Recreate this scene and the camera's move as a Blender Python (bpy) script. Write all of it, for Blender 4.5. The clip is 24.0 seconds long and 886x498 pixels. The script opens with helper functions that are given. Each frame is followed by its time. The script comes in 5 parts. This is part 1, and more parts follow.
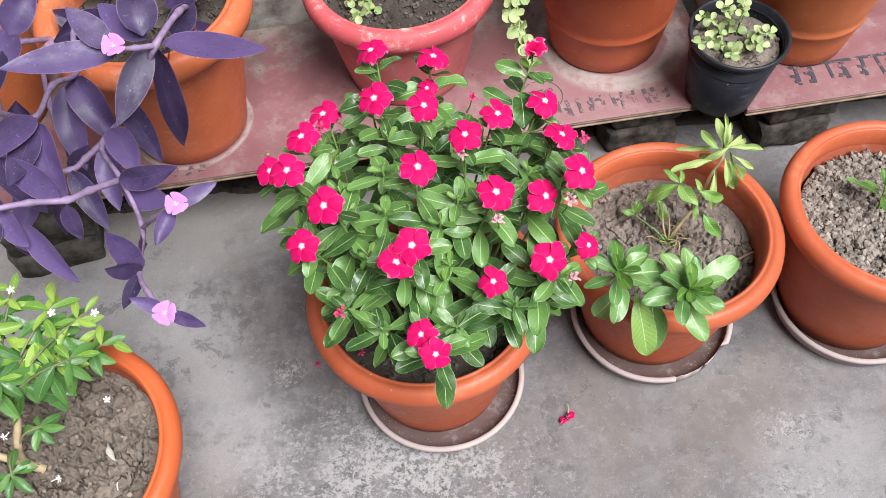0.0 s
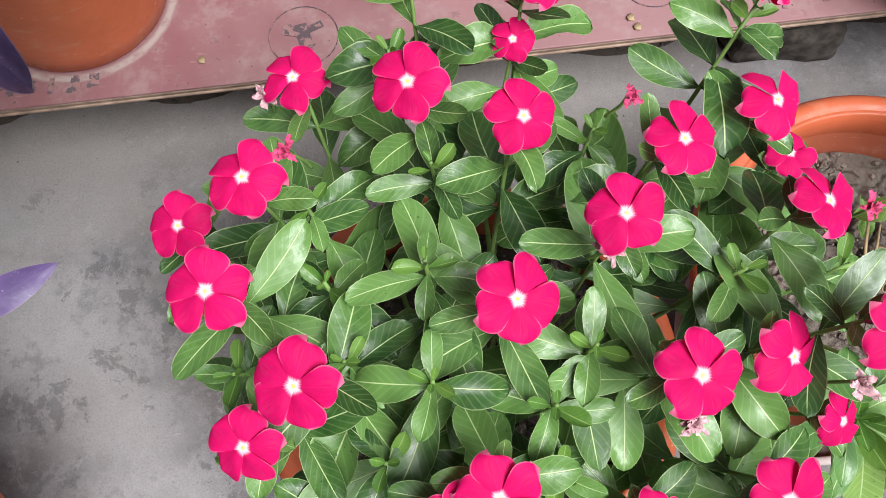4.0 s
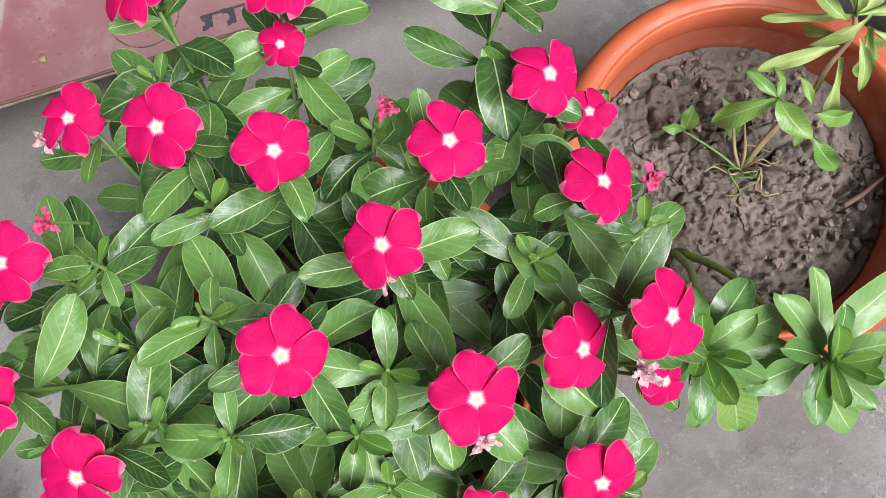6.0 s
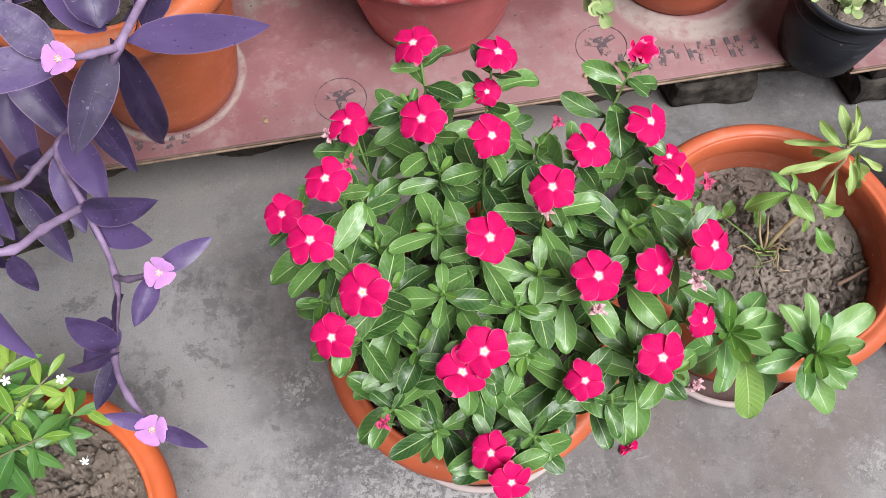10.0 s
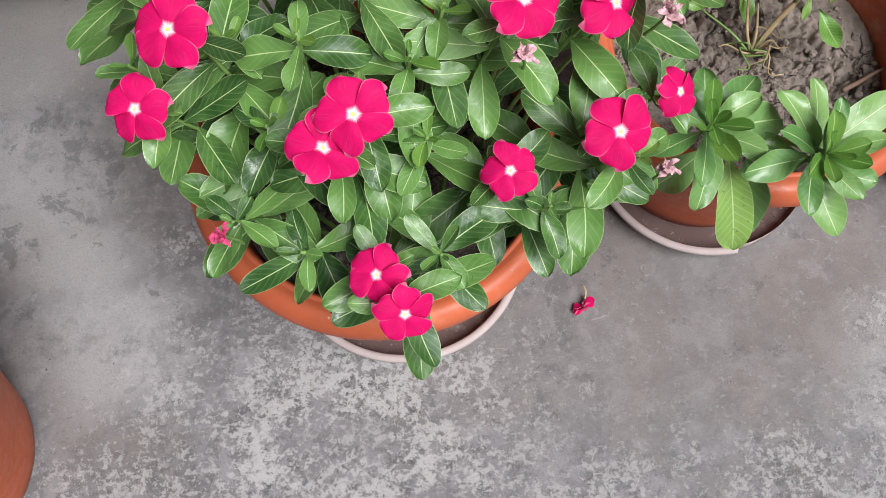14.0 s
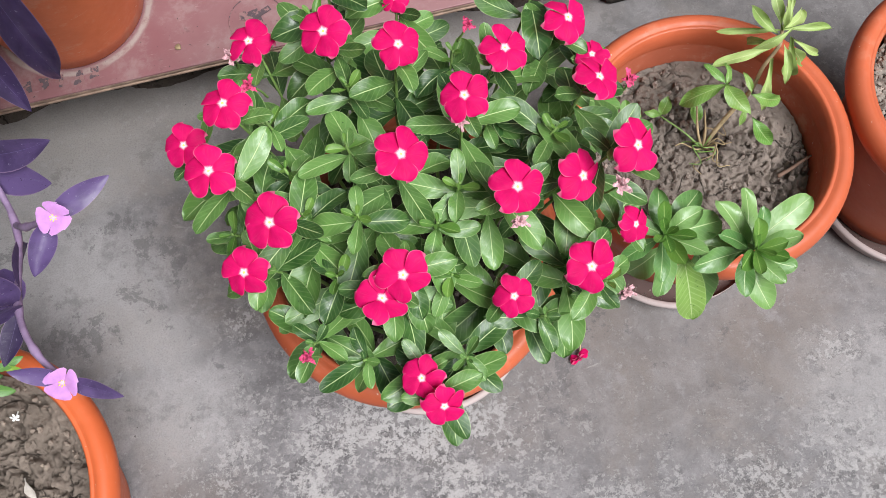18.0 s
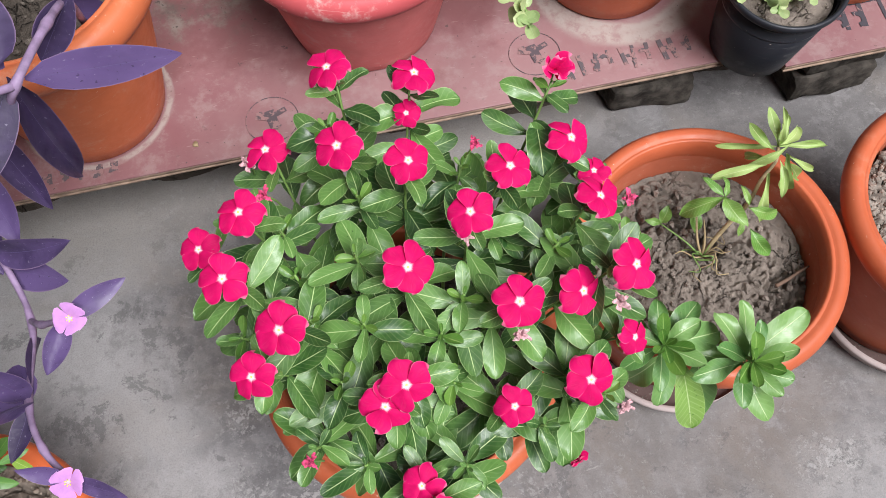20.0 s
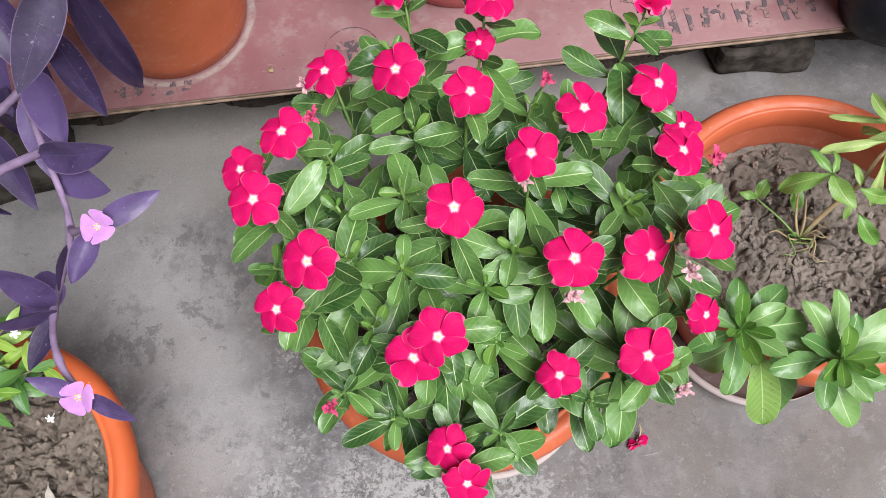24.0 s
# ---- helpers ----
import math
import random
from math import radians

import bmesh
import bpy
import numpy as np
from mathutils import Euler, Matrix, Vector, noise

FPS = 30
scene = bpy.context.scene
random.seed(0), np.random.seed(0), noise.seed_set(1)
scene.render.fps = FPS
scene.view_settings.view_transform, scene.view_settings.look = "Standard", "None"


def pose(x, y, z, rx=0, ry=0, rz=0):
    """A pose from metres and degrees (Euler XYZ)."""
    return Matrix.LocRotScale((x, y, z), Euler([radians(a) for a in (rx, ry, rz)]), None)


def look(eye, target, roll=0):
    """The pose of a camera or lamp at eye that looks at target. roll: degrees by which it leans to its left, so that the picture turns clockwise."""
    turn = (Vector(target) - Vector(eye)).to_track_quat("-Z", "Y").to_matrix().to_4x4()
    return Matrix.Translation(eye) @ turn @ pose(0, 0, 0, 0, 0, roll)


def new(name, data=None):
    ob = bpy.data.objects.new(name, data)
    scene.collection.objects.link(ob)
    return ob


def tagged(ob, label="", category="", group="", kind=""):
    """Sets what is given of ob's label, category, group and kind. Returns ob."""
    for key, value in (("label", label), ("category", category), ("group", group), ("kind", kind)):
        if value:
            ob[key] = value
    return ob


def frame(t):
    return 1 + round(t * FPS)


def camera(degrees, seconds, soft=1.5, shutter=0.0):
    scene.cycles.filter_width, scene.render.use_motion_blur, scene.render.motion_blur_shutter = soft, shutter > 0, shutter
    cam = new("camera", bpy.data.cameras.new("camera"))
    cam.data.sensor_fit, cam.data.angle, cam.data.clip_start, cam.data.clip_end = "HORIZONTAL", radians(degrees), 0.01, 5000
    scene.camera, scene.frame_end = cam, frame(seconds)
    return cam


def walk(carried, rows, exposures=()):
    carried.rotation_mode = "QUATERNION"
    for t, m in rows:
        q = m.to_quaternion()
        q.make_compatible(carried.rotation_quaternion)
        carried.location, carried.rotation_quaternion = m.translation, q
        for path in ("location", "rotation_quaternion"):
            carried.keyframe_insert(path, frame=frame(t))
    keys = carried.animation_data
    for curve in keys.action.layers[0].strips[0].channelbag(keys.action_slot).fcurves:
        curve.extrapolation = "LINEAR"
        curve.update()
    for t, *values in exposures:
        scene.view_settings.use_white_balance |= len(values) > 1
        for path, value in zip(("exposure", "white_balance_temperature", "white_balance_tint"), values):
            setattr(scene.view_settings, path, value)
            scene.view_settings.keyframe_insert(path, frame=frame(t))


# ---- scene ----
cam = camera(53.5, 24.0, soft=0.4)
PATH = [
    (0, (0.042, -0.683, 1.456), (0.02, 0.427, -0.208), -5.0),
    (0.5, (0.065, -0.676, 1.411), (-0.019, 0.394, -0.276), -7.1),
    (1, (0.048, -0.602, 1.353), (-0.024, 0.417, -0.367), -6.8),
    (1.5, (-0.022, -0.465, 1.252), (-0.006, 0.535, -0.48), -4.8),
    (3.5, (-0.033, -0.166, 1.06), (-0.021, 0.523, -0.817), -1.4),
    (4, (-0.034, -0.139, 1.062), (-0.015, 0.535, -0.821), -0.1),
    (4.5, (-0.023, -0.104, 1.069), (0.022, 0.571, -0.813), 0.9),
    (5, (-0.013, -0.075, 1.069), (0.04, 0.53, -0.837), -1.2),
    (5.5, (0.05, -0.039, 1.065), (0.048, 0.377, -0.891), -11.3),
    (6, (0.097, -0.068, 1.071), (0.096, 0.338, -0.888), -11.7),
    (6.5, (0.075, -0.127, 1.086), (0.078, 0.274, -0.873), -11.3),
    (7, (0.023, -0.178, 1.126), (0.057, 0.299, -0.816), -6.8),
    (7.5, (-0.032, -0.232, 1.196), (0.096, 0.37, -0.707), 3.6),
    (8, (-0.07, -0.277, 1.264), (0.159, 0.41, -0.6), 9.6),
    (8.5, (-0.052, -0.302, 1.307), (0.195, 0.443, -0.533), 8.2),
    (9, (-0.019, -0.321, 1.334), (0.152, 0.473, -0.493), 3.3),
    (9.5, (-0.022, -0.33, 1.343), (0.047, 0.493, -0.479), -1.1),
    (10, (-0.032, -0.333, 1.336), (-0.039, 0.477, -0.492), -4.3),
    (10.5, (-0.027, -0.338, 1.337), (-0.05, 0.454, -0.499), -5.2),
    (12.5, (0.008, -0.307, 1.246), (0.043, 0.428, -0.614), -2.7),
    (13, (0.018, -0.32, 1.166), (0.078, 0.391, -0.702), -0.7),
    (13.5, (0.031, -0.342, 1.099), (0.085, 0.332, -0.783), -0.7),
    (14, (0.027, -0.342, 1.062), (0.076, 0.276, -0.84), -0.6),
    (14.5, (0.029, -0.319, 1.184), (0.102, 0.253, -0.731), 1.4),
    (15, (0.017, -0.345, 1.34), (0.086, 0.259, -0.565), 0.5),
    (15.5, (0.02, -0.374, 1.391), (0.088, 0.244, -0.51), 0.3),
    (16, (0.01, -0.374, 1.396), (0.041, 0.323, -0.478), -3.1),
    (16.5, (0.007, -0.366, 1.392), (0.022, 0.369, -0.468), -4.5),
    (17, (0.006, -0.358, 1.384), (0.022, 0.372, -0.479), -4.9),
    (17.5, (0.006, -0.341, 1.347), (0.039, 0.348, -0.53), -5.6),
    (18, (0.013, -0.321, 1.295), (0.061, 0.311, -0.602), -4.1),
    (18.5, (0.013, -0.325, 1.299), (0.035, 0.316, -0.595), -4.8),
    (19, (0.017, -0.329, 1.311), (0.032, 0.358, -0.567), -4.5),
    (19.5, (0.019, -0.303, 1.329), (0.06, 0.502, -0.502), -3.5),
    (21.5, (-0.002, -0.325, 1.308), (0.079, 0.4, -0.554), -1.0),
    (22, (-0.001, -0.334, 1.302), (0.076, 0.316, -0.588), -0.1),
    (22.5, (0.004, -0.339, 1.304), (0.07, 0.309, -0.587), -0.8),
    (23, (0.036, -0.332, 1.295), (0.017, 0.373, -0.576), -7.0),
    (23.5, (0.072, -0.325, 1.281), (-0.056, 0.422, -0.57), -13.1),
    (24, (0.052, -0.293, 1.248), (-0.107, 0.445, -0.604), -11.9),
]
walk(cam, [(t, look(eye, target, roll)) for t, eye, target, roll in PATH], exposures=[(0.0, 0.58), (1.5, 0.51), (4.0, 0.44), (5.0, 0.44), (6.0, 0.40), (7.0, 0.34), (8.0, 0.37), (10.0, 0.39), (13.0, 0.43), (14.0, 0.28), (15.0, 0.30), (17.0, 0.36), (24.0, 0.37)])

# ---- light: an overcast sky with a very soft sun ----
world = bpy.data.worlds.new("overcast")
scene.world = world
world.use_nodes = True
wn, wl = world.node_tree.nodes, world.node_tree.links
sky = wn.new("ShaderNodeTexSky")
sky.sky_type, sky.sun_disc = "NISHITA", False
sky.sun_elevation, sky.sun_rotation = radians(60), radians(138)
sky.air_density, sky.dust_density = 1.0, 4.0
grey = wn.new("ShaderNodeHueSaturation")
grey.inputs["Saturation"].default_value = 0.38
wl.new(sky.outputs[0], grey.inputs["Color"])
wl.new(grey.outputs[0], wn["Background"].inputs["Color"])
wn["Background"].inputs["Strength"].default_value = 0.018
sun = new("sun", bpy.data.lights.new("sun", "SUN"))
sun.data.energy, sun.data.angle, sun.data.color = 4.9, radians(36), (0.985, 0.985, 1.02)
sun.matrix_world = look((1.05, -1.15, 2.75), (0, 0.1, 0))


# ---- materials ----
def material(name, rough=0.6, metal=0.0, spec=0.5):
    mat = bpy.data.materials.new(name)
    mat.use_nodes = True
    b = mat.node_tree.nodes["Principled BSDF"]
    b.inputs["Roughness"].default_value = rough
    b.inputs["Metallic"].default_value = metal
    b.inputs["Specular IOR Level"].default_value = spec
    return mat


class Graph:
    """Short names for wiring a node tree."""

    def __init__(self, mat):
        self.t = mat.node_tree
        self.bsdf = self.t.nodes["Principled BSDF"]
        self.out = self.t.nodes["Material Output"]

    def put(self, sock, value):
        if hasattr(value, "is_output"):
            self.t.links.new(value, sock)
        elif isinstance(value, (tuple, list)) and len(value) == 3 and sock.type == "RGBA":
            sock.default_value = (*value, 1)
        else:
            sock.default_value = value

    def coords(self, kind="Object"):
        return self.t.nodes.new("ShaderNodeTexCoord").outputs[kind]

    def noise(self, vec, scale, detail=4, rough=0.55, distort=0.0):
        n = self.t.nodes.new("ShaderNodeTexNoise")
        self.put(n.inputs["Vector"], vec)
        n.inputs["Scale"].default_value, n.inputs["Detail"].default_value = scale, detail
        n.inputs["Roughness"].default_value, n.inputs["Distortion"].default_value = rough, distort
        return n.outputs["Fac"]

    def voronoi(self, vec, scale, feature="F1"):
        n = self.t.nodes.new("ShaderNodeTexVoronoi")
        n.feature = feature
        self.put(n.inputs["Vector"], vec)
        n.inputs["Scale"].default_value = scale
        return n.outputs["Distance"]

    def math(self, op, a, b=0.0, c=0.0):
        n = self.t.nodes.new("ShaderNodeMath")
        n.operation = op
        for i, v in enumerate((a, b, c)):
            self.put(n.inputs[i], v)
        return n.outputs[0]

    def band(self, x, lo, hi, a=0.0, b=1.0):
        n = self.t.nodes.new("ShaderNodeMapRange")
        n.interpolation_type = "SMOOTHSTEP"
        for key, v in (("Value", x), ("From Min", lo), ("From Max", hi), ("To Min", a), ("To Max", b)):
            self.put(n.inputs[key], v)
        return n.outputs[0]

    def mix(self, f, a, b, mode="MIX"):
        n = self.t.nodes.new("ShaderNodeMix")
        n.data_type, n.blend_type = "RGBA", mode
        self.put(n.inputs[0], f), self.put(n.inputs[6], a), self.put(n.inputs[7], b)
        return n.outputs[2]

    def random(self):
        return self.t.nodes.new("ShaderNodeObjectInfo").outputs["Random"]

    def uv(self):
        n = self.t.nodes.new("ShaderNodeSeparateXYZ")
        self.put(n.inputs[0], self.coords("UV"))
        return n.outputs[0], n.outputs[1]

    def scaled(self, vec, s):
        n = self.t.nodes.new("ShaderNodeMapping")
        self.put(n.inputs["Vector"], vec)
        n.inputs["Scale"].default_value = s
        return n.outputs[0]

    def shifted(self, vec, by):
        n = self.t.nodes.new("ShaderNodeMapping")
        self.put(n.inputs["Vector"], vec)
        n.inputs["Location"].default_value = by
        return n.outputs[0]

    def tint(self, colour, hue=0.5, sat=1.0, val=1.0):
        n = self.t.nodes.new("ShaderNodeHueSaturation")
        self.put(n.inputs["Hue"], hue), self.put(n.inputs["Saturation"], sat), self.put(n.inputs["Value"], val), self.put(n.inputs["Color"], colour)
        return n.outputs[0]

    def bump(self, height, strength=0.3, distance=0.002):
        n = self.t.nodes.new("ShaderNodeBump")
        n.inputs["Strength"].default_value, n.inputs["Distance"].default_value = strength, distance
        self.put(n.inputs["Height"], height)
        self.put(self.bsdf.inputs["Normal"], n.outputs[0])

    def colour(self, c):
        self.put(self.bsdf.inputs["Base Color"], c)

    def rough(self, v):
        self.put(self.bsdf.inputs["Roughness"], v)

    def through_light(self, colour, amount):
        """Lets some light through a thin leaf."""
        tr = self.t.nodes.new("ShaderNodeBsdfTranslucent")
        self.put(tr.inputs["Color"], colour)
        mx = self.t.nodes.new("ShaderNodeMixShader")
        mx.inputs[0].default_value = amount
        self.t.links.new(self.bsdf.outputs[0], mx.inputs[1])
        self.t.links.new(tr.outputs[0], mx.inputs[2])
        self.t.links.new(mx.outputs[0], self.out.inputs["Surface"])


def concrete(name, base=(0.148, 0.142, 0.144)):
    m = material(name, 0.8, spec=0.35)
    g = Graph(m)
    p = g.coords()
    big = g.noise(p, 1.9, 5, 0.55)
    mid = g.noise(g.shifted(p, (2.35, 0.9, 0.0)), 7.0, 12, 0.68)
    ragged = g.noise(p, 11.0, 13, 0.74)
    fine = g.noise(p, 60.0, 9, 0.75)
    grit = g.noise(p, 380.0, 4, 0.7)

    def patch(x, y, rx, ry, wob=1.5, soft=0.18):
        """One inside a ragged oval on the floor, nought outside."""
        d = g.t.nodes.new("ShaderNodeVectorMath")
        d.operation = "DISTANCE"
        g.put(d.inputs[0], g.scaled(p, (1 / rx, 1 / ry, 0.0)))
        d.inputs[1].default_value = (x / rx, y / ry, 0.0)
        return g.band(g.math("ADD", d.outputs["Value"], g.math("MULTIPLY", g.math("SUBTRACT", ragged, 0.5), wob)), 1 - soft, 1 + soft, 1.0, 0.0)

    def union(ovals, **kw):
        out = 0.0
        for o in ovals:
            out = g.math("MAXIMUM", out, patch(*o, **kw))
        return out

    def part_of(f, k):
        return g.math("MULTIPLY", f, k)

    c = g.mix(g.band(big, 0.36, 0.64), tuple(v * 0.86 for v in base), tuple(v * 1.14 for v in base))
    c = g.mix(part_of(g.band(mid, 0.44, 0.60), 0.45), c, tuple(v * 1.45 for v in base))
    blotch = g.noise(g.shifted(p, (0.4, 3.1, 0.0)), 19.0, 11, 0.72, 0.4)
    c = g.mix(part_of(g.band(blotch, 0.50, 0.58), 0.50), c, tuple(v * 1.75 for v in base))
    c = g.mix(part_of(g.band(blotch, 0.50, 0.38), 0.40), c, tuple(v * 0.62 for v in base))
    c = g.mix(part_of(g.band(g.noise(p, 5.5, 7, 0.6, 0.6), 0.48, 0.66), 0.6), c, (0.190, 0.164, 0.145))
    # brown foot-worn film round the saucers
    c = g.mix(part_of(patch(0.30, -0.10, 0.34, 0.13, 1.4, 0.5), 0.40), c, (0.165, 0.144, 0.128))
    c = g.mix(part_of(union(((-0.385, -0.150, 0.045, 0.085), (-0.330, -0.215, 0.060, 0.035)), wob=2.2, soft=0.6), 0.55), c, (0.150, 0.128, 0.114))
    # smooth pale skin
    c = g.mix(part_of(union(((-0.475, 0.135, 0.115, 0.105), (-0.365, -0.085, 0.105, 0.085), (-0.40, 0.03, 0.08, 0.06), (0.64, -0.20, 0.12, 0.10), (-0.56, 0.335, 0.19, 0.085), (-0.68, 0.18, 0.16, 0.10)), soft=0.45), 0.60), c, (0.320, 0.310, 0.306))
    # brownish dust swept along the boards
    along = g.t.nodes.new("ShaderNodeSeparateXYZ")
    g.put(along.inputs[0], p)
    dust = part_of(g.band(g.math("ADD", along.outputs[1], part_of(g.noise(p, 4.0, 9, 0.65), 0.4)), 0.42, 0.62, 0.0, 0.7), g.band(along.outputs[0], 0.20, 0.42, 1.0, 0.25))
    dust = part_of(part_of(dust, g.band(along.outputs[1], 0.95, 1.3, 1.0, 0.0)), g.band(along.outputs[0], -1.6, -1.1, 0.0, 1.0))
    # dark damp stains with ragged edges
    stain = union(((-0.375, 0.240, 0.085, 0.036), (-0.290, 0.120, 0.070, 0.125), (-0.225, -0.045, 0.045, 0.085), (-0.30, 0.245, 0.07, 0.05), (0.50, 0.385, 0.20, 0.055), (0.66, 0.33, 0.13, 0.05), (0.86, 0.42, 0.16, 0.07), (0.62, 0.47, 0.12, 0.05)), wob=2.6, soft=0.40)
    c = g.mix(part_of(stain, g.band(g.noise(p, 24.0, 9, 0.72), 0.40, 0.62, 0.05, 0.62)), c, tuple(v * 0.58 for v in base))
    torn = g.noise(g.shifted(p, (5.1, 0.2, 0.0)), 9.0, 14, 0.80, 0.2)
    c = g.mix(part_of(g.band(torn, 0.555, 0.585), 0.6), c, tuple(v * 0.62 for v in base))
    c = g.mix(part_of(g.band(torn, 0.44, 0.39), 0.45), c, tuple(v * 1.7 for v in base))
    loose = part_of(g.band(mid, 0.54, 0.60), g.band(fine, 0.42, 0.60, 0.2, 0.9))
    c = g.mix(part_of(loose, 0.55), c, tuple(v * 0.60 for v in base))
    c = g.mix(dust, c, (0.275, 0.250, 0.228))
    # pale lime crust with dark pits, thickest where the floor is trodden
    heavy = patch(-0.085, -0.230, 0.240, 0.180, 1.6, 0.70)
    light = union(((0.18, -0.36, 0.24, 0.11), (0.52, -0.31, 0.22, 0.10), (-0.275, 0.045, 0.026, 0.035), (-0.36, -0.26, 0.12, 0.06), (0.60, -0.14, 0.05, 0.04)), soft=0.7)
    zone = g.math("MAXIMUM", heavy, part_of(light, 0.75))
    zone = part_of(zone, g.band(g.noise(g.shifted(p, (2.3, 4.4, 0.0)), 9.0, 6, 0.62, 0.5), 0.38, 0.54, 0.45, 1.08))
    pits = g.band(g.noise(g.shifted(p, (1.7, 0.3, 0.0)), 52.0, 12, 0.78), 0.52, 0.56)
    c = g.mix(part_of(part_of(pits, zone), 0.85), c, tuple(v * 0.55 for v in base))
    clump = part_of(g.math("SUBTRACT", g.noise(g.shifted(p, (0.7, 1.9, 0.0)), 30.0, 8, 0.68), 0.5), 0.40)
    crust = g.band(g.math("ADD", g.math("ADD", g.noise(p, 105.0, 14, 0.80, 0.2), clump), part_of(zone, 0.090)), 0.568, 0.594)
    crust = part_of(crust, g.math("ADD", part_of(zone, 0.70), 0.30))
    c = g.mix(part_of(crust, 0.84), c, (0.365, 0.355, 0.346))
    c = g.mix(part_of(g.band(g.noise(g.scaled(p, (1, 2.2, 1)), 17.0, 10, 0.72, 0.8), 0.61, 0.68), 0.5), c, (0.33, 0.315, 0.30))
    c = g.mix(part_of(g.band(fine, 0.50, 0.62), 0.22), c, tuple(v * 1.5 for v in base))
    c = g.mix(part_of(g.band(grit, 0.45, 0.65), 0.24), c, tuple(v * 0.55 for v in base))
    c = g.mix(part_of(g.band(g.noise(p, 90.0, 3, 0.6), 0.71, 0.74), 0.75), c, (0.06, 0.055, 0.05))
    g.colour(c)
    g.rough(g.band(mid, 0.45, 0.6, 0.85, 0.66))
    g.bump(g.math("ADD", part_of(fine, 0.8), g.math("ADD", part_of(grit, 0.4), crust)), 0.45, 0.003)
    return m


def clay(name, base, dust=(0.55, 0.40, 0.30), amount=0.25, rough=0.42):
    m = material(name, rough, spec=0.32)
    g = Graph(m)
    p = g.coords()
    n1 = g.noise(p, 9.0, 5, 0.6)
    n2 = g.noise(p, 60.0, 6, 0.65)
    scr = g.noise(g.scaled(p, (6, 6, 90)), 3.0, 4, 0.6)
    c = g.mix(g.band(n1, 0.3, 0.75), tuple(v * 0.86 for v in base), tuple(min(1, v * 1.08) for v in base))
    c = g.mix(g.math("MULTIPLY", g.band(g.math("MULTIPLY", n1, n2), 0.26, 0.42), amount), c, dust)
    c = g.mix(g.math("MULTIPLY", g.band(scr, 0.62, 0.75), amount * 0.8), c, dust)
    c = g.mix(g.math("MULTIPLY", g.band(g.noise(p, 130, 3, 0.6), 0.70, 0.76), 0.7), c, (0.62, 0.52, 0.44))
    c = g.tint(c, 0.5, 1.0, g.math("ADD", 0.93, g.math("MULTIPLY", g.random(), 0.12)))
    g.colour(c)
    g.rough(g.band(n2, 0.2, 0.8, rough - 0.06, rough + 0.2))
    g.bump(g.math("ADD", n2, g.math("MULTIPLY", scr, 0.4)), 0.12, 0.001)
    return m


def earth(name, base=(0.185, 0.157, 0.135), cracks=True):
    m = material(name, 0.95, spec=0.15)
    g = Graph(m)
    p = g.coords()
    n1 = g.noise(p, 14, 6, 0.65)
    n2 = g.noise(p, 120, 6, 0.7)
    c = g.mix(g.band(n1, 0.3, 0.7), tuple(v * 0.62 for v in base), tuple(v * 1.18 for v in base))
    c = g.mix(g.math("MULTIPLY", g.band(n2, 0.35, 0.7), 0.5), c, tuple(v * 0.72 for v in base))
    h = g.math("ADD", n1, n2)
    if cracks:
        warp = g.t.nodes.new("ShaderNodeMix")
        warp.data_type, warp.blend_type = "RGBA", "LINEAR_LIGHT"
        nz = g.t.nodes.new("ShaderNodeTexNoise")
        nz.inputs["Scale"].default_value, nz.inputs["Detail"].default_value = 30.0, 5
        g.put(nz.inputs["Vector"], p)
        warp.inputs[0].default_value = 0.016
        g.put(warp.inputs[6], p), g.put(warp.inputs[7], nz.outputs["Color"])
        e = g.band(g.voronoi(warp.outputs[2], 24, "DISTANCE_TO_EDGE"), 0.0, 0.045)
        keep = g.band(g.noise(p, 13, 3), 0.50, 0.60)
        e = g.math("MAXIMUM", e, g.math("SUBTRACT", 1.0, keep))
        c = g.mix(e, tuple(v * 0.4 for v in base), c)
        h = g.math("ADD", h, e)
    g.colour(c)
    g.bump(g.math("ADD", h, g.noise(p, 45, 8, 0.75)), 0.9, 0.006)
    return m


